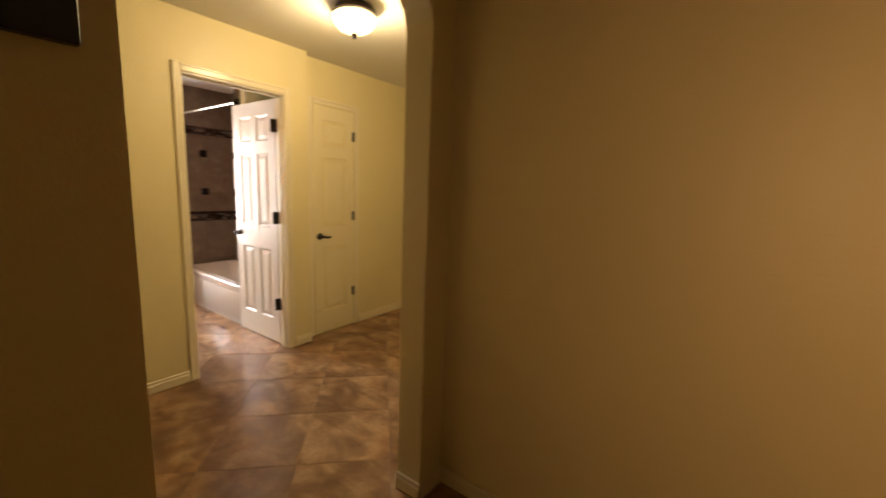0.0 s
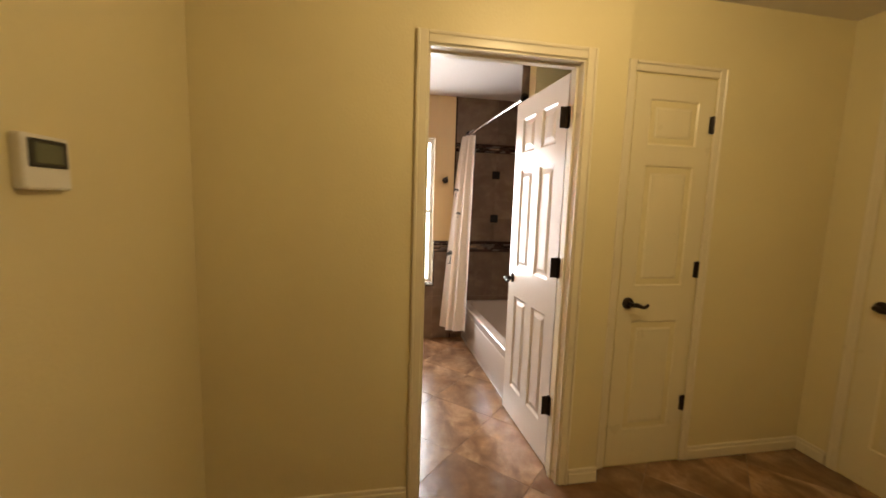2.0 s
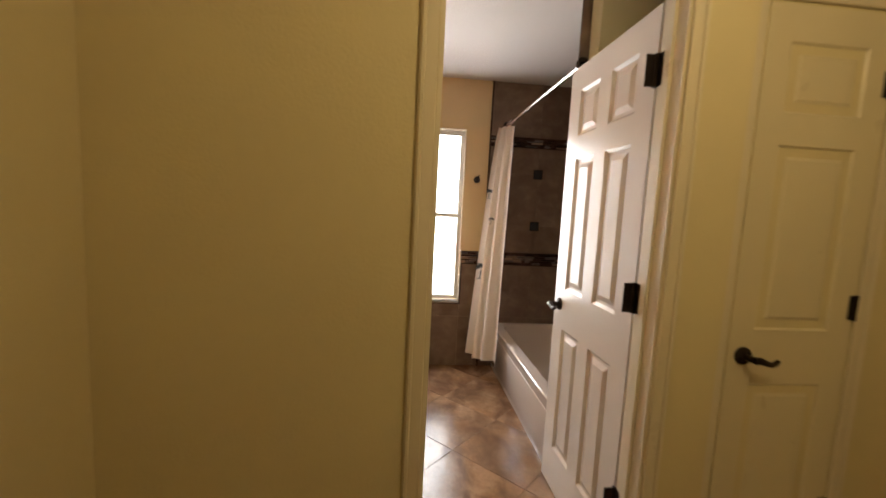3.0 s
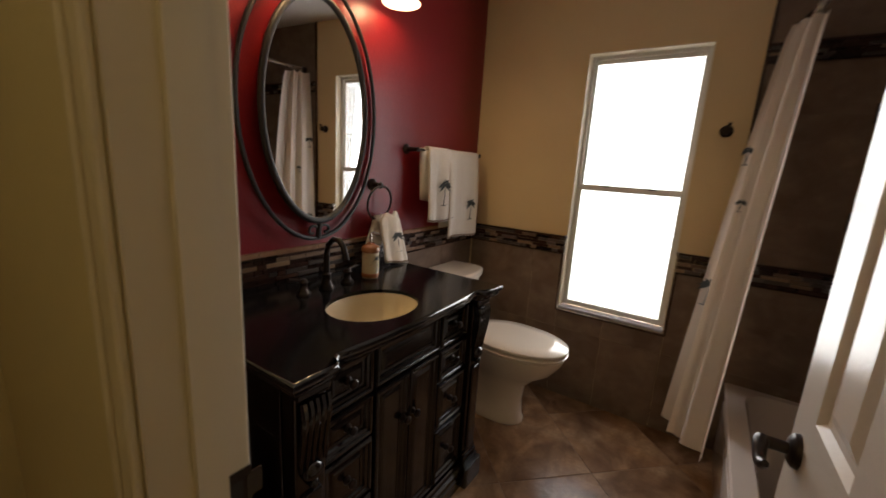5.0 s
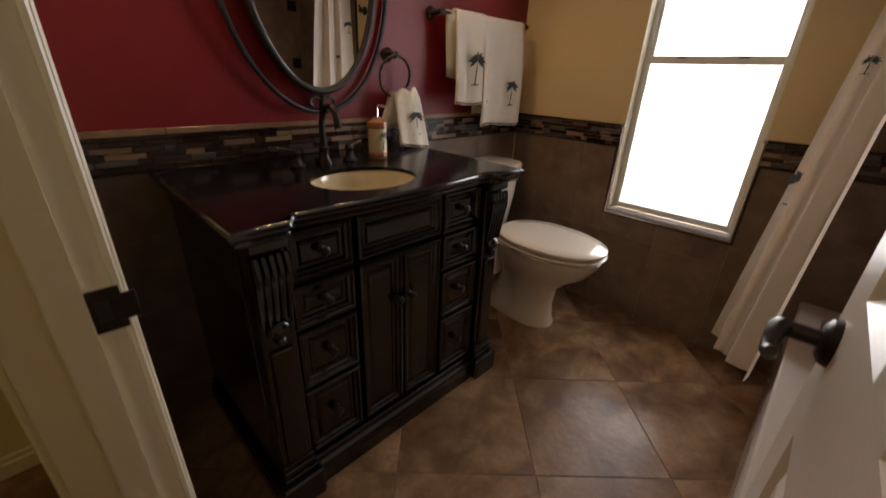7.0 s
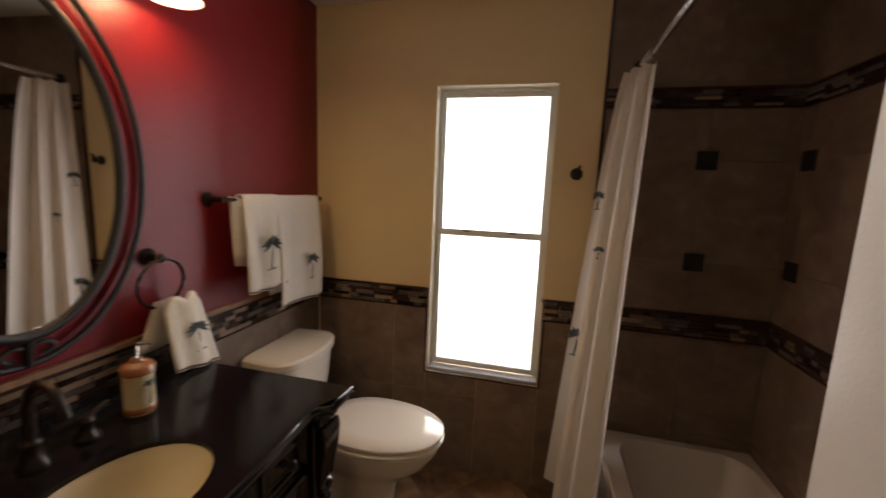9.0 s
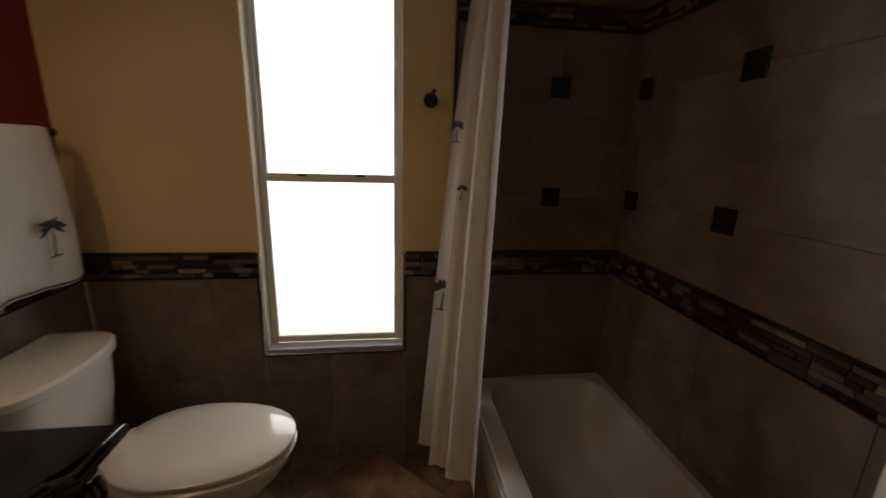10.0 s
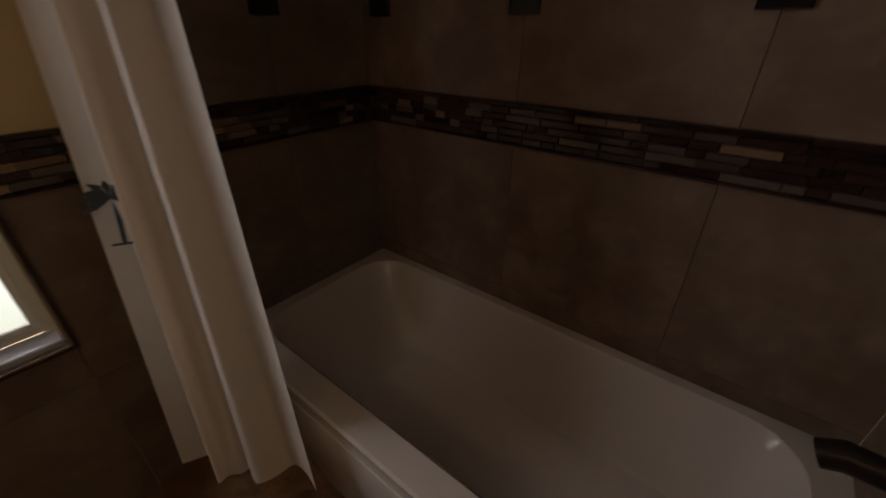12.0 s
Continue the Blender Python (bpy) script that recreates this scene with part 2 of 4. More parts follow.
def tube(bm, pts, r, n=10, closed=False):
    """A round bar along pts; r: one radius or one for each point."""
    pts = [Vector(p) for p in pts]
    k = len(pts)
    radii = r if isinstance(r, (list, tuple)) else [r] * k
    rings = []
    up = Vector((0.13, 0.31, 0.94)).normalized()
    for i, p in enumerate(pts):
        d = (pts[(i + 1) % k] - pts[i - 1]) if closed else (pts[min(i + 1, k - 1)] - pts[max(i - 1, 0)])
        d.normalize()
        u = d.cross(up if abs(d.dot(up)) < 0.98 else Vector((1, 0, 0))).normalized()
        w = d.cross(u)
        rings.append([bm.verts.new(p + radii[i] * (math.cos(2 * math.pi * j / n) * u + math.sin(2 * math.pi * j / n) * w)) for j in range(n)])
    for i in range(k if closed else k - 1):
        a, b = rings[i], rings[(i + 1) % k]
        for j in range(n):
            bm.faces.new((a[j], a[(j + 1) % n], b[(j + 1) % n], b[j]))
    if not closed:
        bm.faces.new(rings[0])
        bm.faces.new(rings[-1])


def rail(bm, outline, z0, z1):
    """An upright prism over an outline of (x, y)."""
    a = [bm.verts.new((x, y, z0)) for x, y in outline]
    b = [bm.verts.new((x, y, z1)) for x, y in outline]
    bm.faces.new(a)
    bm.faces.new(b)
    for i in range(len(a)):
        j = (i + 1) % len(a)
        bm.faces.new((a[i], a[j], b[j], b[i]))


def loft(bm, rings, cap=True):
    """Skins closed rings of equal length."""
    vs = [[bm.verts.new(p) for p in ring] for ring in rings]
    n = len(vs[0])
    for a, b in zip(vs, vs[1:]):
        for i in range(n):
            bm.faces.new((a[i], a[(i + 1) % n], b[(i + 1) % n], b[i]))
    if cap:
        bm.faces.new(vs[0])
        bm.faces.new(vs[-1])


def part(name, bm, mat, parent=None, label="", smooth=False, kind="", category="", group=""):
    """One mesh object from bm, under parent."""
    bmesh.ops.recalc_face_normals(bm, faces=bm.faces[:])
    me = bpy.data.meshes.new(name)
    bm.to_mesh(me)
    bm.free()
    me.materials.append(mat)
    if smooth:
        me.polygons.foreach_set("use_smooth", [True] * len(me.polygons))
        me.set_sharp_from_angle(angle=radians(38))
    ob = new(name, me)
    if parent is not None:
        ob.parent = parent
    return tagged(ob, label, category, group, kind)


def thing(name, label, category, m=None, group=""):
    ob = new(name)
    ob.empty_display_size = 0.1
    if m is not None:
        ob.matrix_basis = m
    return tagged(ob, label, category, group)


def boxes(name, rows, mat, parent=None, label="", kind="", r=0.0, category=""):
    """One mesh of boxes (x0, x1, y0, y1, z0, z1) that butt end to end."""
    bm = bmesh.new()
    for row in rows:
        if r:
            soft_box(bm, *row, r=r)
        else:
            box(bm, *row)
    return part(name, bm, mat, parent, label, kind=kind, category=category)


# ---- structure ----
S = "structure"
floor = boxes("floor", [(-3.2, 3.4, -5.2, 3.0, -0.14, -0.0018)], grout_mat, label="mortar bed and dark sanded grout below the floor tiles", kind=S, category="floor")
boxes("ceiling", [(-3.2, 3.4, -5.2, 2.75, H, H + 0.12)], ceiling_paint, label="lightly textured off-white painted ceiling", kind=S, category="ceiling")
boxes("wall_west", [(WX - 0.12, WX, WT, NY + 0.14, -0.02, H)], red_paint, label="glossy deep red painted wall behind the vanity", kind=S, category="wall")
boxes("wall_hall_west", [(HWX - 0.12, HWX, AY1, 0, -0.02, H)], cream_paint, label="warm cream painted hall wall with a thermostat", kind=S, category="wall")
x0, x1, z0, z1, zm = WIN
north = boxes("wall_north", [(WX, x0, NY, NY + 0.14, -0.02, H), (x1, TILEX, NY, NY + 0.14, -0.02, H), (x0, x1, NY, NY + 0.14, -0.02, z0), (x0, x1, NY, NY + 0.14, z1, H)], tan_paint, label="tan painted bathroom wall with a tall window", kind=S, category="wall")
shower_north = boxes("wall_shower_north", [(TILEX, EX + 0.12, NY, NY + 0.14, -0.02, H)], wall_grout, label="tiled end wall of the tub recess", kind=S, category="wall")
shower_east = boxes("wall_east", [(EX, EX + 0.12, WT, NY, -0.02, H)], wall_grout, label="tiled long wall of the tub recess", kind=S, category="wall")
shower_south = boxes("wall_shower_south", [(TUBX + 0.05, EX, TUBY - 0.10, TUBY, -0.02, H)], cream_paint, label="cream wing wall at the tap end of the tub", kind=S, category="wall")
south = boxes("wall_south", [(HWX - 0.12, 0, 0, WT, -0.02, H), (DW, JX, 0, WT, -0.02, H), (0, DW, 0, WT, DH, H)], cream_paint, label="cream painted wall with the bathroom doorway", kind=S, category="wall")
boxes("wall_closet", [(JX, HX, CY, CY + 0.1, -0.02, H)], cream_paint, label="cream painted hall wall around the closet door", kind=S, category="wall")
boxes("wall_hall_east", [(HX, HX + 0.12, BY1, CY + 0.1, -0.02, H)], cream_paint, label="cream painted end wall of the hall", kind=S, category="wall")


def arch_wall():
    bm = bmesh.new()
    box(bm, -3.0, AX0, AY0, AY1, -0.02, H)
    box(bm, AX1, HX + 0.12, BY0, BY1, -0.02, H)
    # head of the opening with rounded shoulders
    rd, top, n = 0.28, 2.23, 10
    pts = [(AX0, top - rd)] + [(AX0 + rd - rd * math.cos(a), top - rd + rd * math.sin(a)) for a in [math.pi / 2 * i / n for i in range(1, n + 1)]]
    pts += [(AX1 - rd + rd * math.sin(a), top - rd + rd * math.cos(a)) for a in [math.pi / 2 * i / n for i in range(0, n)]] + [(AX1, top - rd)]

    def south(x):
        return AY0 + (BY0 - AY0) * (x - AX0) / (AX1 - AX0)

    def north(x):
        return AY1 + (BY1 - AY1) * (x - AX0) / (AX1 - AX0)

    for (xa, za), (xb, zb) in zip(pts, pts[1:]):
        v = [bm.verts.new(p) for p in ((xa, south(xa), za), (xb, south(xb), zb), (xb, south(xb), H), (xa, south(xa), H), (xa, north(xa), za), (xb, north(xb), zb), (xb, north(xb), H), (xa, north(xa), H))]
        for f in ((0, 1, 2, 3), (5, 4, 7, 6), (0, 4, 5, 1), (2, 6, 7, 3)):
            bm.faces.new([v[i] for i in f])
    bmesh.ops.remove_doubles(bm, verts=bm.verts[:], dist=1e-5)
    return part("wall_arch", bm, cream_paint, label="cream plaster wall with a round-shouldered archway", kind=S, category="wall")


arch_wall()
boxes("wall_living_west", [(-3.1, -3.0, -5.0, AY1, -0.02, H)], cream_paint, label="plain cream wall of the living room", kind=S, category="wall")
boxes("wall_living_east", [(LX, LX + 0.12, -5.0, BY0, -0.02, H)], cream_paint, label="plain cream wall of the living room", kind=S, category="wall")
boxes("wall_living_south", [(-3.1, HX + 0.12, -5.1, -5.0, -0.02, H)], cream_paint, label="plain cream wall of the living room", kind=S, category="wall")


# ---- trim and doors ----
def casing(name, place, width, top, label):
    """A door casing (face of the wall at local y = 0, opening from x = 0 to width) with a stepped profile; m: its pose."""
    bm = bmesh.new()
    w = 0.057
    for x0, x1 in ((-w, -0.006), (width + 0.006, width + w)):
        inner = x1 if x0 < 0 else x0
        soft_box(bm, x0, x1, -0.012, 0, 0, top + w, 0.003)
        outer = (x0 + 0.004, x0 + 0.018) if x0 < 0 else (x1 - 0.018, x1 - 0.004)
        soft_box(bm, outer[0], outer[1], -0.018, -0.010, 0, top + w - 0.004, 0.003)
    soft_box(bm, -0.006, width + 0.006, -0.0118, 0, top + 0.006, top + w - 0.0002, 0.003)
    soft_box(bm, -0.006, width + 0.006, -0.018, -0.010, top + w - 0.018, top + w - 0.004, 0.003)
    ob = part(name, bm, white_trim, label=label, kind=S, category="trim")
    ob.matrix_basis = place
    return ob


def panel_door(name, m, width, height, columns, label, knob_at, knob_side, lever, both=False, hinge_zs=(), hinge_side=0.0, category="door", mat=None):
    """A moulded panel door; its seen face at local y = 0, body behind it to y = 0.035, x from the hinge side to width."""
    t = thing(name, label, category, m)
    mat = mat or cream_door
    stile = 0.105 if columns == 2 else 0.085
    rows = [(0.20, 0.80), (0.99, 1.60), (1.70, height - 0.11)]
    mid = 0.09
    cols = [(stile, (width - mid) / 2), ((width + mid) / 2, width - stile)] if columns == 2 else [(stile, width - stile)]
    bm = bmesh.new()
    xs = sorted({0, width, *[c for col in cols for c in col]})
    zs = sorted({0.0, height, *[r for row in rows for r in row]})
    for i in range(len(xs) - 1):
        for j in range(len(zs) - 1):
            hole = any(c[0] <= xs[i] < c[1] for c in cols) and any(r[0] <= zs[j] < r[1] for r in rows)
            y0, y1 = (0.012, 0.023) if hole else (0, 0.035)
            box(bm, xs[i], xs[i + 1], y0, y1, zs[j], zs[j + 1])
    slab = part("slab", bm, mat, t)
    for c in cols:
        for r in rows:
            bm = bmesh.new()
            for f in (0, 1):
                ring = []
                for inset, y in ((0.0, 0.0), (0.012, 0.010), (0.024, 0.010), (0.046, 0.002)):
                    yy = y if f == 0 else 0.035 - y
                    ring.append([bm.verts.new(p) for p in ((c[0] + inset, yy, r[0] + inset), (c[1] - inset, yy, r[0] + inset), (c[1] - inset, yy, r[1] - inset), (c[0] + inset, yy, r[1] - inset))])
                for a, b in zip(ring, ring[1:]):
                    for k in range(4):
                        bm.faces.new((a[k], a[(k + 1) % 4], b[(k + 1) % 4], b[k]))
                bm.faces.new(ring[-1])
            part("raised_panel", bm, mat, t)
    kx, kz = knob_at
    for f in ((0, 1) if both else (0,)):
        s = -1 if f == 0 else 1
        y0 = 0 if f == 0 else 0.035
        bm = bmesh.new()
        lathe(bm, [(0, 0.014), (0.020, 0.014), (0.029, 0.008), (0.031, 0)], 20, m=pose(kx, y0, kz, -90 * s, 0, 0))
        tube(bm, [(kx, y0, kz), (kx, y0 + s * 0.045, kz)], 0.011)
        handle = part("handle", bm, bronze, t, "dark oil-rubbed bronze rose", smooth=True)
        bm = bmesh.new()
        if lever:
            d = knob_side
            pts = [(kx, y0 + s * 0.050, kz), (kx + d * 0.015, y0 + s * 0.054, kz + 0.002), (kx + d * 0.036, y0 + s * 0.056, kz - 0.006), (kx + d * 0.054, y0 + s * 0.056, kz - 0.011), (kx + d * 0.070, y0 + s * 0.055, kz - 0.005), (kx + d * 0.080, y0 + s * 0.054, kz + 0.003)]
            tube(bm, pts, [0.013, 0.012, 0.010, 0.009, 0.009, 0.006])
        part("lever", bm, bronze, handle, "curved dark bronze lever", smooth=True)
    for z in hinge_zs:
        bm = bmesh.new()
        hx = hinge_side
        tube(bm, [(hx, -0.006, z - 0.044), (hx, -0.006, z + 0.044)], 0.0065, 8)
        for e in (-1, 1):
            soft_box(bm, hx - 0.004 if e > 0 else hx - 0.020, hx + 0.020 if e > 0 else hx - 0.004, -0.0035, -0.0005, z - 0.042, z + 0.042, 0.001)
        part("hinge", bm, bronze, t, "dark bronze butt hinge")
    return t


casing("door_1_casing", pose(0, 0, 0), DW, DH, "cream painted door casing on the hall side")
casing("door_1_inner_casing", pose(DW, WT, 0, 0, 0, 180), DW, DH, "cream painted door casing on the bathroom side")
bm = bmesh.new()
for a, b in ((-0.004, 0.003), (DW - 0.003, DW + 0.004)):
    box(bm, a, b, -0.001, WT + 0.001, 0, DH)
box(bm, 0.003, 0.013, 0.048, 0.086, 0, DH - 0.013)
box(bm, DW - 0.013, DW - 0.003, 0.048, 0.078, 0, DH - 0.013)
box(bm, 0.003, DW - 0.003, 0.048, 0.078, DH - 0.013, DH - 0.003)
box(bm, 0.003, DW - 0.003, -0.001, WT + 0.001, DH - 0.003, DH + 0.004)
part("door_1_jamb", bm, white_trim, label="cream painted door jamb with its stop", kind=S, category="trim")

bm = bmesh.new()
soft_box(bm, 0.0025, 0.0048, 0.086, 0.1215, 0.872, 0.935, 0.0008)
soft_box(bm, 0.0025, 0.0062, 0.112, 0.137, 0.884, 0.923, 0.001)
plate = part("strike_plate", bm, bronze, label="dark bronze strike plate let into the door jamb", category="strike plate")
# thin black block gives the shade of a latch hole; nothing is cut
bm = bmesh.new()
box(bm, 0.0048, 0.0053, 0.092, 0.108, 0.888, 0.918)
part("latch_hole", bm, black_plastic, plate, "thin black block for the shade in the latch hole")

# jamb leaves of the open door's hinges
door = panel_door("bathroom_door", pose(DW - 0.004, WT + 0.009, 0.012, 0, 0, LEAF) @ Matrix.Scale(-1, 4, (0, 1, 0)), 0.645, 2.015, 2, "open white moulded six-panel door with dark bronze lever and hinges", (0.585, 0.912), -1, True, both=True, mat=door_paint)
for z in (1.82, 1.09, 0.36):
    bm = bmesh.new()
    tube(bm, [(DW - 0.008, WT + 0.004, z - 0.052), (DW - 0.008, WT + 0.004, z + 0.052)], 0.0085, 8)
    soft_box(bm, DW - 0.0058, DW - 0.0028, WT - 0.036, WT + 0.002, z - 0.050, z + 0.050, 0.001)
    soft_box(bm, DW - 0.0440, DW - 0.0100, WT + 0.004, WT + 0.0075, z - 0.050, z + 0.050, 0.001)
    part("jamb_hinge", bm, bronze, label="dark bronze butt hinge on the door jamb", category="hinge", group="hinges of the bathroom door")
bm = bmesh.new()
soft_box(bm, 0.6455, 0.6475, 0.004, 0.031, 0.87, 0.93, 0.0008)
part("latch_plate", bm, bronze, door, "dark bronze latch plate")

casing("door_2_casing", pose(1.015, CY, 0), 0.455, 2.045, "cream painted casing of the closet door")
panel_door("closet_door", pose(1.020, CY - 0.006, 0.012), 0.445, 2.028, 1, "closed narrow cream three-panel closet door with bronze lever", (0.055, 0.90), 1, True, hinge_zs=(1.813, 1.075, 0.334), hinge_side=0.443)
casing("door_3_casing", pose(HX, -0.14, 0, 0, 0, -90), 0.72, 2.045, "cream painted casing of the hall end door")
panel_door("hall_door", pose(HX - 0.006, -0.145, 0.012, 0, 0, -90), 0.71, 2.028, 2, "closed cream six-panel door at the hall's end with bronze knob", (0.065, 0.93), 1, True)


def skirting(name, rows, mat=None):
    bm = bmesh.new()
    for x0, x1, y0, y1, out in rows:
        soft_box(bm, x0, x1, y0, y1, 0, 0.078, 0.003)
        dx, dy = out
        soft_box(bm, x0 - (0.004 if dx < 0 else 0), x1 + (0.004 if dx > 0 else 0), y0 - (0.004 if dy < 0 else 0), y1 + (0.004 if dy > 0 else 0), 0.002, 0.058, 0.003)
    return part(name, bm, white_trim, label="cream painted moulded baseboard", kind=S, category="baseboard")


skirting("baseboard", [(HWX, -0.058, -0.012, 0, (0, -1)), (HWX, HWX + 0.012, AY1, -0.017, (1, 0)), (DW + 0.058, JX, -0.012, 0, (0, -1)), (1.53, HX - 0.001, CY - 0.012, CY, (0, -1)), (HX - 0.012, HX, -0.078, CY - 0.017, (-1, 0)), (HX - 0.012, HX, BY1, -0.924, (-1, 0)),
                       (AX1, LX, BY0 - 0.012, BY0, (0, -1)), (LX - 0.012, LX, -5.0, BY0 - 0.017, (-1, 0)), (AX1 - 0.012, AX1, BY0 - 0.010, BY1, (-1, 0)), (-3.0, AX0, AY0 - 0.012, AY0, (0, -1))])

# ---- window ----
x0, x1, z0, z1, zm = WIN
wy = NY + 0.058
win = tagged(boxes("window_1", [(x0 + 0.014, x1 - 0.014, wy + 0.034, wy + 0.040, z0 + 0.01, z1 - 0.01)], white_plastic, label="tall single-hung aluminium window with bright frosted panes", kind=S, category="window"))
win.data.materials.clear()
win.data.materials.append(window_glass)
win.visible_shadow = False
bm = bmesh.new()
for a in ((x0, x0 + 0.022, z0, z1), (x1 - 0.022, x1, z0, z1), (x0 + 0.022, x1 - 0.022, z1 - 0.022, z1), (x0 + 0.022, x1 - 0.022, z0 + 0.016, z0 + 0.034)):
    soft_box(bm, a[0], a[1], wy, wy + 0.03, a[2], a[3], 0.002)
part("window_frame", bm, aluminium, win, "grey-white aluminium frame")
for n, (a, b, dy) in enumerate(((z0 + 0.034, zm + 0.004, -0.006), (zm - 0.012, z1 - 0.022, 0.012))):
    bm = bmesh.new()
    w = 0.014
    xa, xb = x0 + 0.022, x1 - 0.022
    soft_box(bm, xa, xa + w, wy + 0.002 + dy, wy + 0.016 + dy, a, b, 0.002)
    soft_box(bm, xb - w, xb, wy + 0.002 + dy, wy + 0.016 + dy, a, b, 0.002)
    soft_box(bm, xa + w, xb - w, wy + 0.002 + dy, wy + 0.016 + dy, b - (0.034 if n == 0 else 0.022), b, 0.002)
    soft_box(bm, xa + w, xb - w, wy + 0.002 + dy, wy + 0.016 + dy, a, a + 0.014, 0.002)
    sash = part("sash", bm, aluminium, win, "slim aluminium sash")
for xx in (x0 + 0.17, x1 - 0.17):
    bm = bmesh.new()
    soft_box(bm, xx - 0.018, xx + 0.018, wy - 0.013, wy - 0.004, zm - 0.006, zm + 0.003, 0.002)
    part("sash_latch", bm, black_plastic, win, "small dark sash latch")
# lining of the recess and its metal edge
bm = bmesh.new()
soft_box(bm, x0, x1, NY - 0.006, wy, z0, z0 + 0.016, 0.003)
part("window_sill", bm, material("sill_stone", (0.40, 0.39, 0.42), 0.2, grain=[(12, 0.4, (0.31, 0.30, 0.31), ONE)]), win, "polished grey stone sill")
boxes("window_lining", [(x0, x0 + 0.004, NY + 0.001, wy, z0 + 0.016, z1), (x1 - 0.004, x1, NY + 0.001, wy, z0 + 0.016, z1), (x0 + 0.004, x1 - 0.004, NY + 0.001, wy, z1 - 0.004, z1)], white_trim, win, "white painted reveal")
boxes("window_edge_trim", [(x0 - 0.007, x0 - 0.001, NY - 0.013, NY - 0.001, z0 - 0.007, BAND1), (x1 + 0.001, x1 + 0.007, NY - 0.013, NY - 0.001, z0 - 0.007, BAND1), (x0 - 0.001, x1 + 0.001, NY - 0.013, NY - 0.007, z0 - 0.007, z0 - 0.001)], chrome, win, "thin metal tile edge", r=0.001)
boxes("window_dark_edge", [(x0 - 0.016, x0 - 0.0075, NY - 0.012, NY - 0.001, z0 - 0.016, BAND0 - 0.001), (x1 + 0.0075, x1 + 0.016, NY - 0.012, NY - 0.001, z0 - 0.016, BAND0 - 0.001), (x0 - 0.0074, x1 + 0.0074, NY - 0.012, NY - 0.001, z0 - 0.016, z0 - 0.0075)], mosaic_dark, win, "dark tile edge strip", r=0.001)
for xx in (x0 - 0.004, x1 + 0.004):
    bm = bmesh.new()
    soft_box(bm, xx - 0.010, xx + 0.010, NY - 0.017, NY + 0.004, BAND1 - 0.016, BAND1 + 0.004, 0.004)
    part("trim_cap", bm, chrome, win, "bright metal trim end cap")
sky_card = bpy.data.materials.new("hazy_sky_glow")
sky_card.use_nodes = True
nt = sky_card.node_tree
nt.nodes.remove(nt.nodes["Principled BSDF"])
em, gp, sep, mr, mixc = (nt.nodes.new("ShaderNode" + k_) for k_ in ("Emission", "NewGeometry", "SeparateXYZ", "MapRange", "Mix"))
mixc.data_type = "RGBA"
mr.inputs[1].default_value, mr.inputs[2].default_value = 0.35, 0.90
nt.links.new(gp.outputs["Position"], sep.inputs[0])
nt.links.new(sep.outputs["Z"], mr.inputs[0])
nt.links.new(mr.outputs[0], mixc.inputs["Factor"])
mixc.inputs["A"].default_value, mixc.inputs["B"].default_value = (0.42, 0.42, 0.33, 1), (1.0, 1.0, 0.97, 1)
nt.links.new(mixc.outputs["Result"], em.inputs[0])
em.inputs[1].default_value = 12.0
nt.links.new(em.outputs[0], nt.nodes["Material Output"].inputs[0])
boxes("backdrop", [(-2.2, 2.4, 2.60, 2.62, -0.1, 3.2)], sky_card, label="bright hazy daylight beyond the frosted window", kind=S, category="backdrop")
# ---- hall fittings ----
therm = thing("thermostat", "white wall thermostat with a grey display beside the archway", "thermostat", pose(HWX, -0.73, 1.455, 0, 0, 90))
bm = bmesh.new()
soft_box(bm, -0.062, 0.062, -0.024, 0, -0.055, 0.055, 0.006, 2)
part("body", bm, white_plastic, therm)
bm = bmesh.new()
soft_box(bm, -0.050, 0.050, -0.0265, -0.023, -0.010, 0.046, 0.003)
part("bezel", bm, black_plastic, therm, "dark bezel")
bm = bmesh.new()
soft_box(bm, -0.036, 0.036, -0.0275, -0.026, -0.002, 0.038, 0.001)
part("display", bm, screen_mat, therm, "grey-green display")

lamp = thing("ceiling_light", "lit amber glass bowl ceiling light with bronze canopy", "ceiling light", pose(*HALL_LAMP, H))
bm = bmesh.new()
lathe(bm, [(0, 0), (0.095, 0), (0.105, -0.012), (0.120, -0.030), (0.126, -0.050), (0.118, -0.056), (0, -0.056)], 32)
part("canopy", bm, bronze, lamp, "dark bronze ring", smooth=True)
bm = bmesh.new()
lathe(bm, [(0.112, -0.056), (0.128, -0.068), (0.120, -0.100), (0.092, -0.132), (0.050, -0.152), (0, -0.158)], 32)
bowl = part("bowl", bm, hall_glow, lamp, "glowing amber alabaster glass", smooth=True)
bm = bmesh.new()
lathe(bm, [(0.016, -0.157), (0.020, -0.164), (0.010, -0.172), (0.012, -0.180), (0, -0.188)], 16)
part("finial", bm, bronze, lamp, "small bronze finial", smooth=True)
bowl.visible_shadow = False

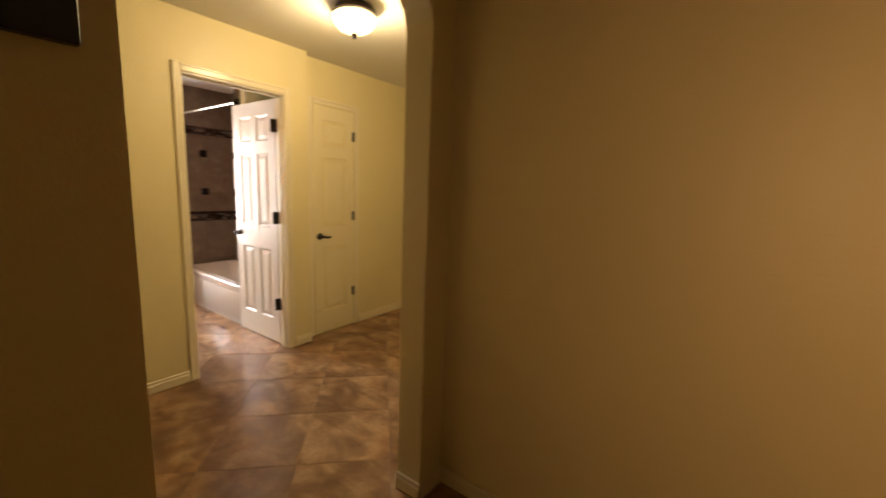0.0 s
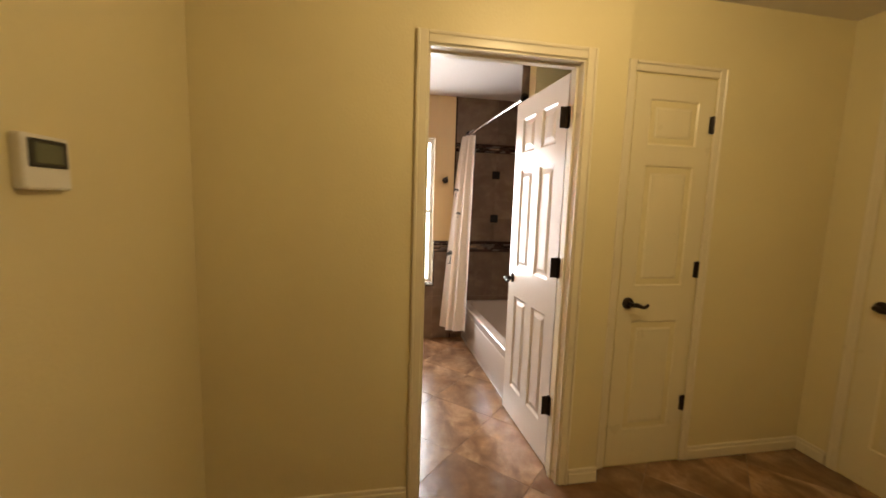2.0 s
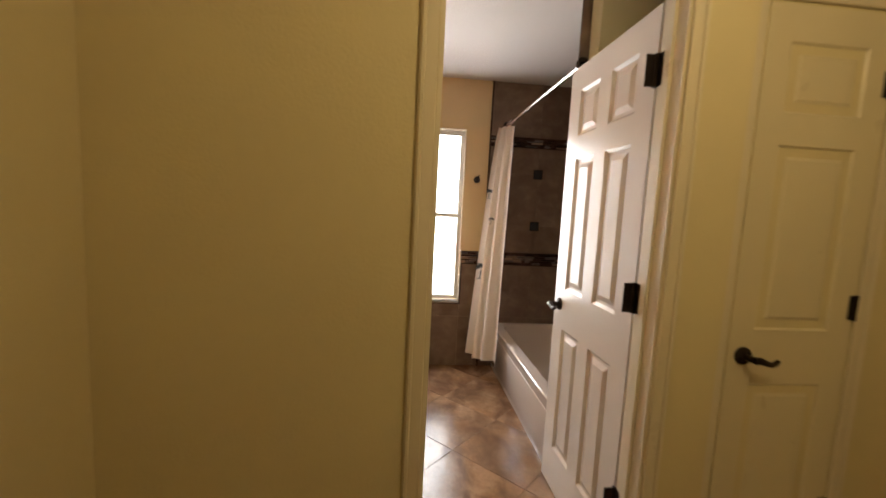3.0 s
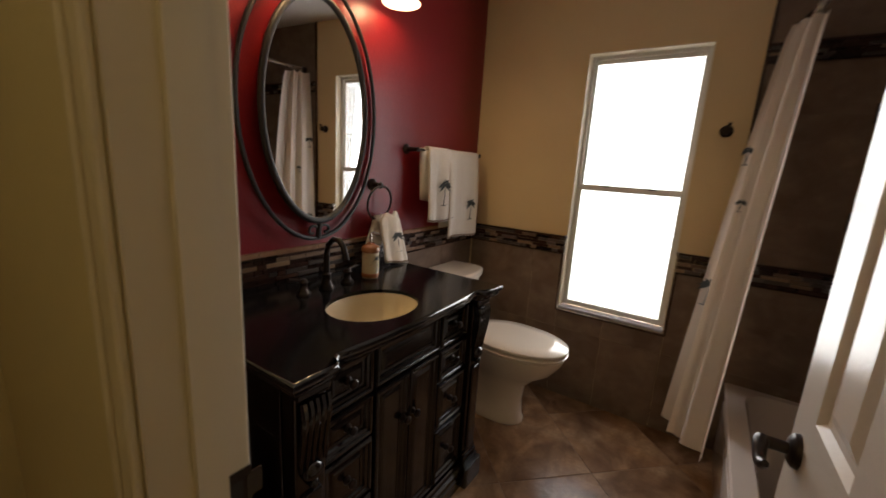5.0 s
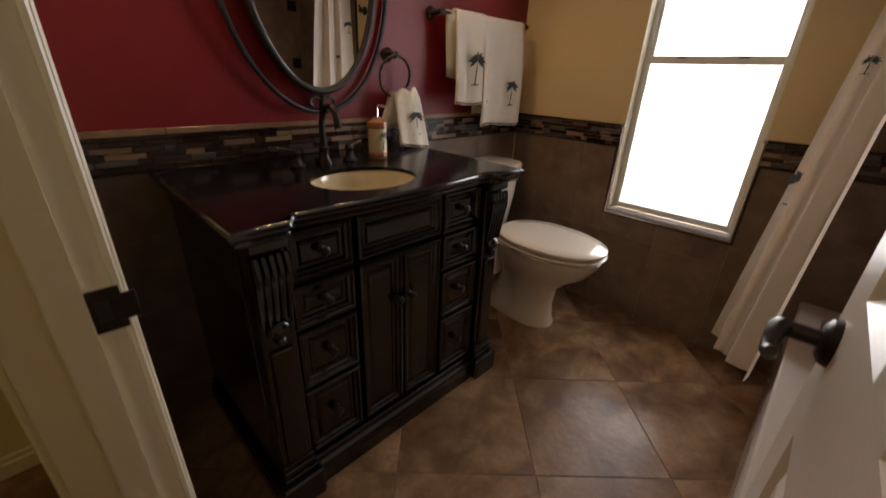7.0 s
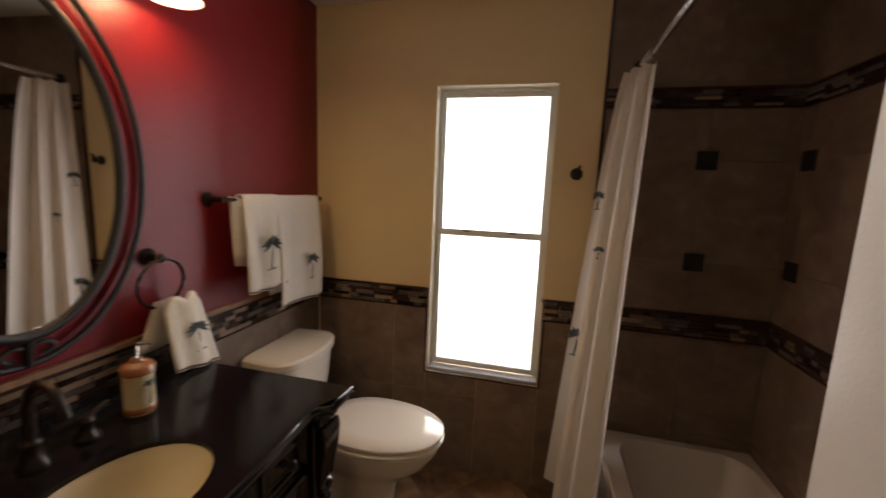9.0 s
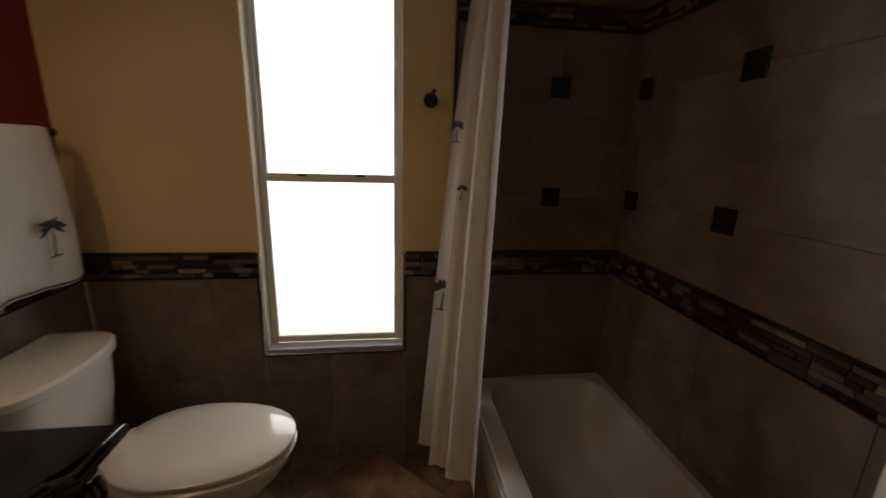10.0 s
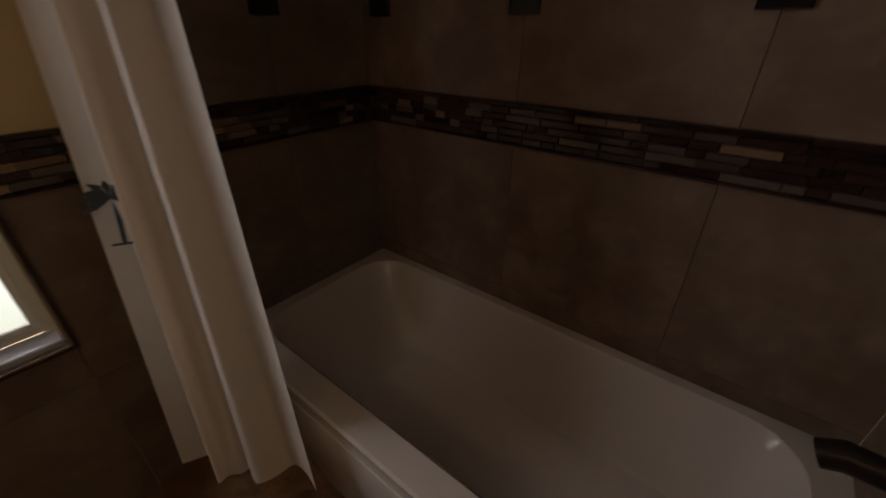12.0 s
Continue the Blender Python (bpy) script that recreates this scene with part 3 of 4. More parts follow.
vent = thing("ceiling_vent", "small beige louvred air vent in the bathroom ceiling", "air vent")
vx0, vx1, vy0, vy1 = -0.365, -0.185, 1.70, 1.99
boxes("frame", [(vx0, vx0 + 0.018, vy0, vy1, H - 0.009, H - 0.001), (vx1 - 0.018, vx1, vy0, vy1, H - 0.009, H - 0.001), (vx0 + 0.018, vx1 - 0.018, vy0, vy0 + 0.018, H - 0.009, H - 0.001), (vx0 + 0.018, vx1 - 0.018, vy1 - 0.018, vy1, H - 0.009, H - 0.001)], white_trim, vent, r=0.002)
# black sheet close under the ceiling paints the shade between the slats
boxes("backing", [(vx0 + 0.018, vx1 - 0.018, vy0 + 0.018, vy1 - 0.018, H - 0.003, H - 0.001)], black_plastic, vent, "black sheet for the shade behind the louvres")
for k in range(12):
    yy = vy0 + 0.030 + k * 0.0205
    bm = bmesh.new()
    rail(bm, [(vx0 + 0.018, yy), (vx1 - 0.018, yy), (vx1 - 0.018, yy + 0.012), (vx0 + 0.018, yy + 0.012)], H - 0.0085, H - 0.007)
    part("slat", bm, white_trim, vent)

tv = thing("television", "black wall-mounted flat television beside the archway", "television")
boxes("screen", [(-1.95, -0.83, AY0 - 0.045, AY0 - 0.012, 1.66, 2.30)], black_plastic, tv, "glossy black screen", r=0.004)
boxes("wall_bracket", [(-1.55, -1.25, AY0 - 0.012, AY0, 1.90, 2.14)], bronze, tv)


# ---- vanity ----
def vanity_outline(grow=0.0):
    """The worktop's outline: corner blocks proud of a bowed front."""
    g = grow
    fx, cx = -0.208 + g, -0.168 + g
    pts = [(WX, VY0 - g), (cx, VY0 - g), (cx, VY0 + 0.115)]
    pts += [(cx - 0.010, VY0 + 0.128), (cx - 0.030, VY0 + 0.136), (fx, VY0 + 0.155)]
    n = 10
    for i in range(1, n):
        u = i / n
        y = VY0 + 0.155 + u * (VY1 - VY0 - 0.31)
        pts.append((fx + 0.018 * math.sin(math.pi * u), y))
    pts += [(fx, VY1 - 0.155), (cx - 0.030, VY1 - 0.136), (cx - 0.010, VY1 - 0.128), (cx, VY1 - 0.115), (cx, VY1 + g), (WX, VY1 + g)]
    return pts


van = thing("bathroom_vanity", "ornate espresso-black wooden vanity with carved corner posts and drawers", "vanity")
SINK = (-0.388, 0.780)


def top_with_hole(z0, z1, grow, a, b):
    """A slab over the outline with an oval hole, its walls included."""
    bm = bmesh.new()
    out = vanity_outline(grow)
    n = 48
    hole = [(SINK[0] + a * math.cos(2 * math.pi * i / n), SINK[1] + b * math.sin(2 * math.pi * i / n)) for i in range(n)]
    rim_hi = [bm.verts.new((x, y, z1)) for x, y in hole]
    rim_lo = [bm.verts.new((x, y, z0)) for x, y in hole]
    # outer rim by rays from the sink's centre
    def meet(ang):
        d = Vector((math.cos(ang), math.sin(ang)))
        best = None
        for i in range(len(out)):
            p, q = Vector(out[i]), Vector(out[(i + 1) % len(out)])
            e = q - p
            den = d.x * e.y - d.y * e.x
            if abs(den) < 1e-9:
                continue
            w = p - Vector(SINK)
            t = (w.x * e.y - w.y * e.x) / den
            u = (w.x * d.y - w.y * d.x) / den
            if t > 0 and -1e-6 <= u <= 1 + 1e-6 and (best is None or t < best):
                best = t
        return best
    angs = sorted(set([round(2 * math.pi * i / n, 5) for i in range(n)] + [round(math.atan2(y - SINK[1], x - SINK[0]) % (2 * math.pi), 5) for x, y in out]))
    hi, lo, ihi = [], [], []
    for ang in angs:
        t = meet(ang)
        x, y = SINK[0] + t * math.cos(ang), SINK[1] + t * math.sin(ang)
        hi.append(bm.verts.new((x, y, z1)))
        lo.append(bm.verts.new((x, y, z0)))
        ihi.append(rim_hi[round(ang / (2 * math.pi) * n) % n])
    m = len(angs)
    for i in range(m):
        j = (i + 1) % m
        bm.faces.new((hi[i], hi[j], lo[j], lo[i]))
        f = list(dict.fromkeys((hi[i], ihi[i], ihi[j], hi[j])))
        bm.faces.new(f)
    for i in range(n):
        j = (i + 1) % n
        bm.faces.new((rim_hi[i], rim_hi[j], rim_lo[j], rim_lo[i]))
    return bm


bm = top_with_hole(VZ - 0.012, VZ, -0.004, 0.138, 0.168)
worktop = part("worktop", bm, granite, van, "polished black stone top with an oval cut-out")
bm = bmesh.new()
# rounded ogee edge round the top
rings = []
for z_, g in ((VZ - 0.0008, -0.0035), (VZ - 0.002, 0.000), (VZ - 0.006, 0.005), (VZ - 0.012, 0.008), (VZ - 0.018, 0.007), (VZ - 0.023, 0.002), (VZ - 0.026, -0.004), (VZ - 0.029, -0.006), (VZ - 0.034, -0.004), (VZ - 0.039, -0.006), (VZ - 0.044, -0.012), (VZ - 0.046, -0.05)):
    rings.append([bm.verts.new((x, y, z_)) for x, y in vanity_outline(g)])
for a, b_ in zip(rings, rings[1:]):
    for i in range(len(a) - 1):
        bm.faces.new((a[i], a[i + 1], b_[i + 1], b_[i]))
part("worktop_edge", bm, edge_granite, van, "moulded black edge", smooth=True)

FX = -0.248   # cabinet front
by0, by1 = VY0 + 0.03, VY1 - 0.03
bm = bmesh.new()
soft_box(bm, WX, FX - 0.02, by0, by1, 0.09, VZ - 0.2, 0.003)
part("cabinet_body", bm, dark_wood, van)
for nm, a in (("side_panel", (WX, FX - 0.02, by0, by0 + 0.02)), ("side_panel", (WX, FX - 0.02, by1 - 0.02, by1)), ("front_rail", (FX - 0.04, FX - 0.02, by0 + 0.02, by1 - 0.02))):
    bm = bmesh.new()
    soft_box(bm, a[0], a[1], a[2], a[3], VZ - 0.2, VZ - 0.035, 0.002)
    part(nm, bm, dark_wood, van)
# plinth with stepped mouldings
bm = bmesh.new()
loft(bm, [[(WX, by0 - g * 0.6, z_), (FX + g, by0 - g * 0.6, z_), (FX + g, by1 + g * 0.6, z_), (WX, by1 + g * 0.6, z_)] for z_, g in ((0.0, 0.035), (0.050, 0.035), (0.056, 0.028), (0.070, 0.026), (0.076, 0.014), (0.092, 0.012), (0.096, 0.006))])
part("plinth", bm, dark_wood, van, "stepped dark wooden plinth")
for yy in (by0 + 0.045, by1 - 0.045):
    bm = bmesh.new()
    soft_box(bm, FX + 0.01, FX + 0.065, yy - 0.065, yy + 0.065, 0, 0.10, 0.008, 2)
    part("bracket_foot", bm, dark_wood, van)


def post(yc):
    """A carved corner post with flutes, a scroll and a turned drop."""
    bm = bmesh.new()
    soft_box(bm, FX - 0.02, FX + 0.030, yc - 0.045, yc + 0.045, 0.10, VZ - 0.047, 0.006, 2)
    soft_box(bm, FX + 0.02, FX + 0.052, yc - 0.048, yc + 0.048, VZ - 0.075, VZ - 0.047, 0.006, 2)
    p = part("corner_post", bm, dark_wood, van, "carved dark corner post")
    prof = [(0.034, VZ - 0.080), (0.040, VZ - 0.10), (0.041, VZ - 0.13), (0.036, VZ - 0.16), (0.026, VZ - 0.20), (0.018, VZ - 0.24), (0.014, VZ - 0.27)]
    for k in range(5):
        y = yc - 0.034 + k * 0.017
        bm = bmesh.new()
        tube(bm, [(FX + 0.030 + d * 0.62, y, z) for d, z in prof], [0.0085, 0.009, 0.009, 0.008, 0.007, 0.006, 0.004], 6)
        part("flute", bm, dark_wood, p, smooth=True)
    bm = bmesh.new()
    t2 = bmesh.new()
    bmesh.ops.create_uvsphere(t2, u_segments=14, v_segments=8, radius=0.026)
    merge(bm, t2, Matrix.Translation((FX + 0.036, yc, VZ - 0.285)) @ Matrix.Diagonal((0.8, 1.15, 1.0, 1)))
    t2 = bmesh.new()
    bmesh.ops.create_uvsphere(t2, u_segments=12, v_segments=8, radius=0.014)
    merge(bm, t2, Matrix.Translation((FX + 0.040, yc, VZ - 0.318)))
    part("scroll_boss", bm, dark_wood, p, "round carved boss", smooth=True)
    bm = bmesh.new()
    soft_box(bm, FX + 0.028, FX + 0.040, yc - 0.030, yc + 0.030, 0.17, VZ - 0.345, 0.006, 2)
    part("post_panel", bm, dark_wood, p)
    bm = bmesh.new()
    for z_a, g in ((0.10, 0.018), (0.125, 0.012), (0.145, 0.006)):
        soft_box(bm, FX + 0.02, FX + 0.030 + g, yc - 0.045 - g * 0.4, yc + 0.045 + g * 0.4, z_a, z_a + 0.02, 0.004, 2)
    part("post_base", bm, dark_wood, p)


post(by0 + 0.048)
post(by1 - 0.048)


def front(name, ya, yb, za, zb, knobs=1, label=""):
    """A drawer or door front with a stepped frame moulding and a raised field."""
    bm = bmesh.new()
    rings = []
    for g, d in ((0, -0.02), (0, 0.006), (0.003, 0.012), (0.009, 0.014), (0.012, 0.010), (0.014, 0.006), (0.022, 0.004), (0.026, -0.003), (0.034, -0.004), (0.040, 0.001), (0.046, 0.003)):
        rings.append([(FX + d, ya + g, za + g), (FX + d, yb - g, za + g), (FX + d, yb - g, zb - g), (FX + d, ya + g, zb - g)])
    loft(bm, rings)
    f = part(name, bm, dark_wood, van, label)
    ks = [(ya + yb) / 2] if knobs == 1 else ([] if knobs == 0 else [knobs])
    for k in ks:
        bm = bmesh.new()
        lathe(bm, [(0.013, 0.0), (0.012, 0.004), (0.006, 0.008), (0.006, 0.014), (0.013, 0.020), (0.014, 0.026), (0.008, 0.031), (0, 0.032)], 16, m=pose(FX + 0.003, k, (za + zb) / 2 if knobs == 1 else za + (zb - za) * 0.72, 0, 90, 0))
        part("knob", bm, bronze, f, "small dark metal knob", smooth=True)


py0, py1 = by0 + 0.10, by1 - 0.10
cw = 0.185
zt = VZ - 0.055
drawer_z = [(0.12, 0.36), (0.375, 0.56), (0.575, 0.70), (0.715, zt)]
for ya, yb in ((py0, py0 + cw), (py1 - cw, py1)):
    for za, zb in drawer_z:
        front("drawer", ya, yb, za, zb, 1, "dark drawer front with stepped moulding")
cy0, cy1 = py0 + cw + 0.014, py1 - cw - 0.014
front("false_drawer", cy0, cy1, 0.715, zt, 0, "dark fixed panel below the sink")
cm = (cy0 + cy1) / 2
front("cabinet_door", cy0, cm - 0.002, 0.12, 0.70, cm - 0.025, "dark cabinet door with raised panel")
front("cabinet_door", cm + 0.002, cy1, 0.12, 0.70, cm + 0.025, "dark cabinet door with raised panel")
for z_ in (0.7075, 0.5675, 0.3675):
    for ya in (py0, py1 - cw):
        bm = bmesh.new()
        tube(bm, [(FX - 0.002, ya, z_), (FX - 0.002, ya + cw, z_)], 0.006, 8)
        part("divider_bead", bm, dark_wood, van, smooth=True)

# sink, tap, soap
sink = thing("sink", "cream oval undermount porcelain basin in the black worktop", "sink", pose(SINK[0], SINK[1], VZ - 0.0125))
bm = bmesh.new()
lathe(bm, [(1.10, -0.002), (1.02, 0.0), (1.0, -0.006), (0.97, -0.04), (0.88, -0.085), (0.68, -0.122), (0.40, -0.142), (0.16, -0.150)], 40, 0.139, 0.169)
part("basin", bm, biscuit, sink, smooth=True)
bm = bmesh.new()
lathe(bm, [(0.026, -0.1485), (0.024, -0.144), (0.016, -0.146), (0, -0.146)], 20)
part("drain", bm, bronze, sink, "dark bronze drain", smooth=True)

tap = thing("faucet", "black-bronze widespread gooseneck faucet behind the sink", "faucet", pose(-0.625, SINK[1], VZ))
bm = bmesh.new()
lathe(bm, [(0, 0), (0.028, 0), (0.028, 0.008), (0.018, 0.022), (0.015, 0.05), (0.018, 0.056), (0.013, 0.064)], 20)
pts = [(0, 0, 0.06), (0, 0, 0.13), (0.010, 0, 0.165), (0.036, 0, 0.190), (0.066, 0, 0.190), (0.090, 0, 0.170), (0.098, 0, 0.145), (0.100, 0, 0.128)]
tube(bm, pts, [0.012, 0.011, 0.011, 0.010, 0.010, 0.010, 0.011, 0.013], 12)
part("spout", bm, bronze, tap, smooth=True)
for s_ in (-1, 1):
    bm = bmesh.new()
    lathe(bm, [(0, 0), (0.025, 0), (0.025, 0.007), (0.014, 0.020), (0.012, 0.038), (0.017, 0.046), (0.010, 0.056), (0, 0.058)], 18, m=Matrix.Translation((0, s_ * 0.10, 0)))
    tube(bm, [(0, s_ * 0.10, 0.046), (-0.005, s_ * 0.125, 0.056), (-0.008, s_ * 0.155, 0.062)], [0.007, 0.006, 0.007], 8)
    part("tap_handle", bm, bronze, tap, smooth=True)


def palm(bm, size, seed):
    """A small palm tree motif in the x-z plane, facing -y, its trunk's foot at the origin."""
    rnd = random.Random(seed)
    top = Vector((0.06 * size, 0, 0.62 * size))
    crown = bm.verts.new(top)
    for k in range(9):
        a = math.pi * (k / 8) * 1.25 - 0.39
        L = size * rnd.uniform(0.34, 0.46)
        d = Vector((math.cos(a), 0, math.sin(a) * 0.8))
        n = Vector((-d.z, 0, d.x)) * size * 0.06
        mid = top + d * L * 0.55
        tip = top + d * L - Vector((0, 0, size * 0.07))
        bm.faces.new([crown] + [bm.verts.new(p) for p in (mid - n, tip, mid + n)])
    w = size * 0.03
    foot = [bm.verts.new((x, 0, 0)) for x in (-w, w)]
    bm.faces.new([foot[0], foot[1], bm.verts.new((0.05 * size + w, 0, 0.34 * size)), crown, bm.verts.new((0.05 * size - w, 0, 0.34 * size))])
    bm.faces.new([foot[1], foot[0]] + [bm.verts.new(p) for p in ((-0.16 * size, 0, -0.01 * size), (-0.16 * size, 0, -0.04 * size), (0.2 * size, 0, -0.03 * size), (0.2 * size, 0, 0))])


soap = thing("soap_dispenser", "painted ceramic soap dispenser with a palm motif and pump", "soap dispenser", pose(-0.625, 1.005, VZ, 0, 0, 50))
bm = bmesh.new()
lathe(bm, [(0, 0), (0.033, 0), (0.036, 0.006), (0.035, 0.020), (0.0345, 0.105), (0.0345, 0.107)], 28)
part("jar", bm, soap_mat, soap, "honey-coloured glazed jar", smooth=True)
bm = bmesh.new()
lathe(bm, [(0.0345, 0.106), (0.038, 0.110), (0.038, 0.126), (0.034, 0.132), (0.018, 0.138), (0.014, 0.146), (0, 0.147)], 28)
part("collar", bm, soap_band, soap, "amber glazed collar", smooth=True)
bm = bmesh.new()
lathe(bm, [(0.0362, 0.004), (0.0372, 0.010), (0.0365, 0.018), (0.035, 0.020)], 28)
part("foot_band", bm, soap_band, soap, "amber glazed band", smooth=True)
bm = bmesh.new()
tube(bm, [(0, 0, 0.145), (0, 0, 0.178), (0.004, 0, 0.184), (0.026, 0, 0.182), (0.034, 0, 0.176)], [0.005, 0.005, 0.0055, 0.0045, 0.004], 8)
part("pump", bm, chrome, soap, "metal pump", smooth=True)
bm = bmesh.new()
palm(bm, 0.075, 5)
for v in bm.verts:   # wrapped on the jar
    a = v.co.x / 0.0352
    v.co = Vector((0.0356 * math.sin(a), -0.0356 * math.cos(a), v.co.z + 0.028))
o = part("motif", bm, palm_thread, soap, "dark palm motif")
o.rotation_euler[2] = radians(40)

# ---- mirror and wall light ----
mir = thing("oval_mirror", "oval wall mirror in a double wrought-iron frame on the red wall", "mirror", pose(WX + 0.014, 0.882, 1.538, 0, 0, 2.6) @ pose(0, 0, 0, 0, 90, 0))
MY, MZ = 0.238, 0.40
bm = bmesh.new()
n = 56
ring = [bm.verts.new((-MZ * math.cos(2 * math.pi * i / n), MY * math.sin(2 * math.pi * i / n), 0.030)) for i in range(n)]
bm.faces.new(ring)
part("glass", bm, mirror_glass, mir, "clear silvered glass")
bm = bmesh.new()
lathe(bm, [(1.0, 0.006), (1.0, 0.0285), (0.2, 0.0285), (0, 0.0285)], n, MZ, MY)
part("backing", bm, black_plastic, mir)
bm = bmesh.new()
tube(bm, [((MZ + 0.008) * math.cos(2 * math.pi * i / n), (MY + 0.008) * math.sin(2 * math.pi * i / n), 0.030) for i in range(n)], 0.013, 10, True)
part("inner_frame", bm, iron, mir, "dark iron oval frame", smooth=True)
bm = bmesh.new()
tube(bm, [((MZ + 0.082) * math.cos(2 * math.pi * i / n), (MY + 0.086) * math.sin(2 * math.pi * i / n), 0.014) for i in range(n)], 0.0085, 8, True)
part("outer_frame", bm, iron, mir, "thin dark iron outer oval", smooth=True)
for s_ in (-1, 1):
    bm = bmesh.new()
    z_in, z_out = s_ * (MZ + 0.015), s_ * (MZ + 0.082)
    tube(bm, [(z_in, 0.0, 0.026), (z_out, 0.0, 0.016)], 0.011, 8)
    for e in (-1, 1):
        pts = []
        for k in range(11):
            a = k / 10 * 1.6 * math.pi
            r_ = 0.030 - 0.018 * k / 10
            pts.append(((z_in + z_out) / 2 - s_ * r_ * math.sin(a) * 0.8, e * (0.032 - r_ * math.cos(a)), 0.022))
        tube(bm, pts, 0.006, 6)
    part("scrollwork", bm, iron, mir, "small iron scrolls", smooth=True)

vl = thing("vanity_light", "three-lamp bronze wall light with glowing bell glass shades", "wall light")
bm = bmesh.new()
soft_box(bm, WX, WX + 0.022, 0.60, 1.32, 2.15, 2.22, 0.008, 2)
part("back_plate", bm, bronze, vl)
for sx, sy, sz in SHADES:
    bm = bmesh.new()
    tube(bm, [(WX + 0.02, sy, 2.185), (WX + 0.06, sy, 2.20), (sx - 0.01, sy, 2.19), (sx, sy, 2.165), (sx, sy, 2.13)], [0.008, 0.008, 0.008, 0.009, 0.018], 10)
    part("arm", bm, bronze, vl, smooth=True)
    bm = bmesh.new()
    lathe(bm, [(0.020, sz + 0.120), (0.034, sz + 0.105), (0.046, sz + 0.075), (0.052, sz + 0.045), (0.062, sz + 0.018), (0.080, sz), (0.077, sz + 0.001), (0.058, sz + 0.020), (0.048, sz + 0.045), (0.042, sz + 0.075), (0.030, sz + 0.102)], 28, m=Matrix.Translation((sx, sy, 0)))
    sh = part("shade", bm, shade_glow, vl, "frosted bell glass, lit", smooth=True)


# ---- towels ----
def cloth(name, parent, rows, th=0.007, label="", mat=None):
    """A sheet of cloth through rows of points, with thickness."""
    bm = bmesh.new()
    vs = [[bm.verts.new(p) for p in r] for r in rows]
    for a, b in zip(vs, vs[1:]):
        for i in range(len(a) - 1):
            bm.faces.new((a[i], a[i + 1], b[i + 1], b[i]))
    ob = part(name, bm, mat or towel_cloth, parent, label, smooth=True)
    md = ob.modifiers.new("thick", "SOLIDIFY")
    md.thickness, md.offset = th, 0
    return ob


def draped(name, ya, yb, xb, zb, front_z, back_z, label, seed, off=0.0, lean=0.0, motif=(0.5, 0.5, 0.15)):
    """A towel over the bar at (xb, zb); front hangs to front_z, back to back_z."""
    rnd = random.Random(seed)
    t = thing(name, label, "towel", group="towels on the bar")
    ph = [rnd.uniform(0, 6) for _ in range(3)]
    rows = []
    r0 = 0.014 + off
    path = [(xb - 0.013, back_z)] + [(xb - 0.013, back_z + (zb - back_z) * k / 6) for k in range(1, 6)]
    path += [(xb - r0 * math.cos(a), zb + r0 * math.sin(a)) for a in (0.3, 0.9, 1.57, 2.2, 2.8)]
    path += [(xb + r0, zb - (zb - front_z) * k / 12) for k in range(1, 13)]
    for x, z in path:
        row = []
        drop = max(0.0, zb - z)
        for i in range(15):
            u = i / 14
            y = ya + (yb - ya) * u + lean * drop * (0.5 - u) * 0.3
            w = 0.016 * min(1, drop / 0.15) * (math.sin(u * 8 + ph[0]) * 0.6 + math.sin(u * 15 + ph[1] + drop * 5) * 0.4)
            fx = x + (w + 0.02 * min(1, drop / 0.3) if x > xb else -abs(w) * 0.2)
            row.append((fx, y, z + 0.006 * math.sin(u * 5 + ph[2]) * min(1, drop * 4)))
        rows.append(row)
    cloth("cloth", t, rows)
    last = rows[-3:]
    bd = [[(p[0] + 0.0055, p[1], p[2] + 0.004) for p in rows[-1]], [(p[0] + 0.0055, p[1], p[2] + 0.011) for p in rows[-1]]]
    cloth("border", t, bd, 0.002, "dark woven border", towel_trim)
    for uy, uz, sz_ in (motif,):
        bm = bmesh.new()
        palm(bm, sz_, seed)
        m = pose(xb + r0 + 0.0365, ya + (yb - ya) * uy, front_z + (zb - front_z) * uz - sz_ * 0.5, 0, 0, 90)
        bm.transform(m)
        part("motif", bm, palm_thread, t, "dark embroidered palm tree")
    return t


BX, BZ = WX + 0.072, 1.446
bar = thing("towel_bar", "dark bronze towel bar on the red wall above the toilet", "towel bar")
bm = bmesh.new()
tube(bm, [(BX, 1.44, BZ), (BX, 2.10, BZ)], 0.008, 10)
part("rod", bm, bronze, bar, smooth=True)
for yy in (1.455, 2.085):
    bm = bmesh.new()
    lathe(bm, [(0, 0), (0.026, 0), (0.026, 0.006), (0.012, 0.014), (0.009, 0.07), (0.014, 0.078), (0, 0.084)], 16, m=pose(WX, yy, BZ, 0, 90, 0))
    part("bracket", bm, bronze, bar, smooth=True)
draped("hand_towel", 1.53, 1.735, BX, BZ, 1.075, 1.19, "cream hand towel with an embroidered palm tree over the bar", 3, off=0.004, lean=-0.2, motif=(0.52, 0.46, 0.16))
draped("bath_towel", 1.715, 2.05, BX, BZ, 0.965, 1.02, "larger cream towel with palm tree and dark border", 8, off=0.0, lean=-0.1, motif=(0.66, 0.36, 0.14))
back = thing("folded_towel", "cream towel end showing behind the hand towel", "towel", group="towels on the bar")
cloth("cloth", back, [[(BX - 0.004 + 0.008 * math.sin(3 * u), 1.485 + 0.11 * u + 0.02 * v, BZ + 0.012 - 0.265 * v - 0.02 * u) for u in (0, 0.25, 0.5, 0.75, 1)] for v in (0, 0.2, 0.4, 0.6, 0.8, 1)], 0.012)

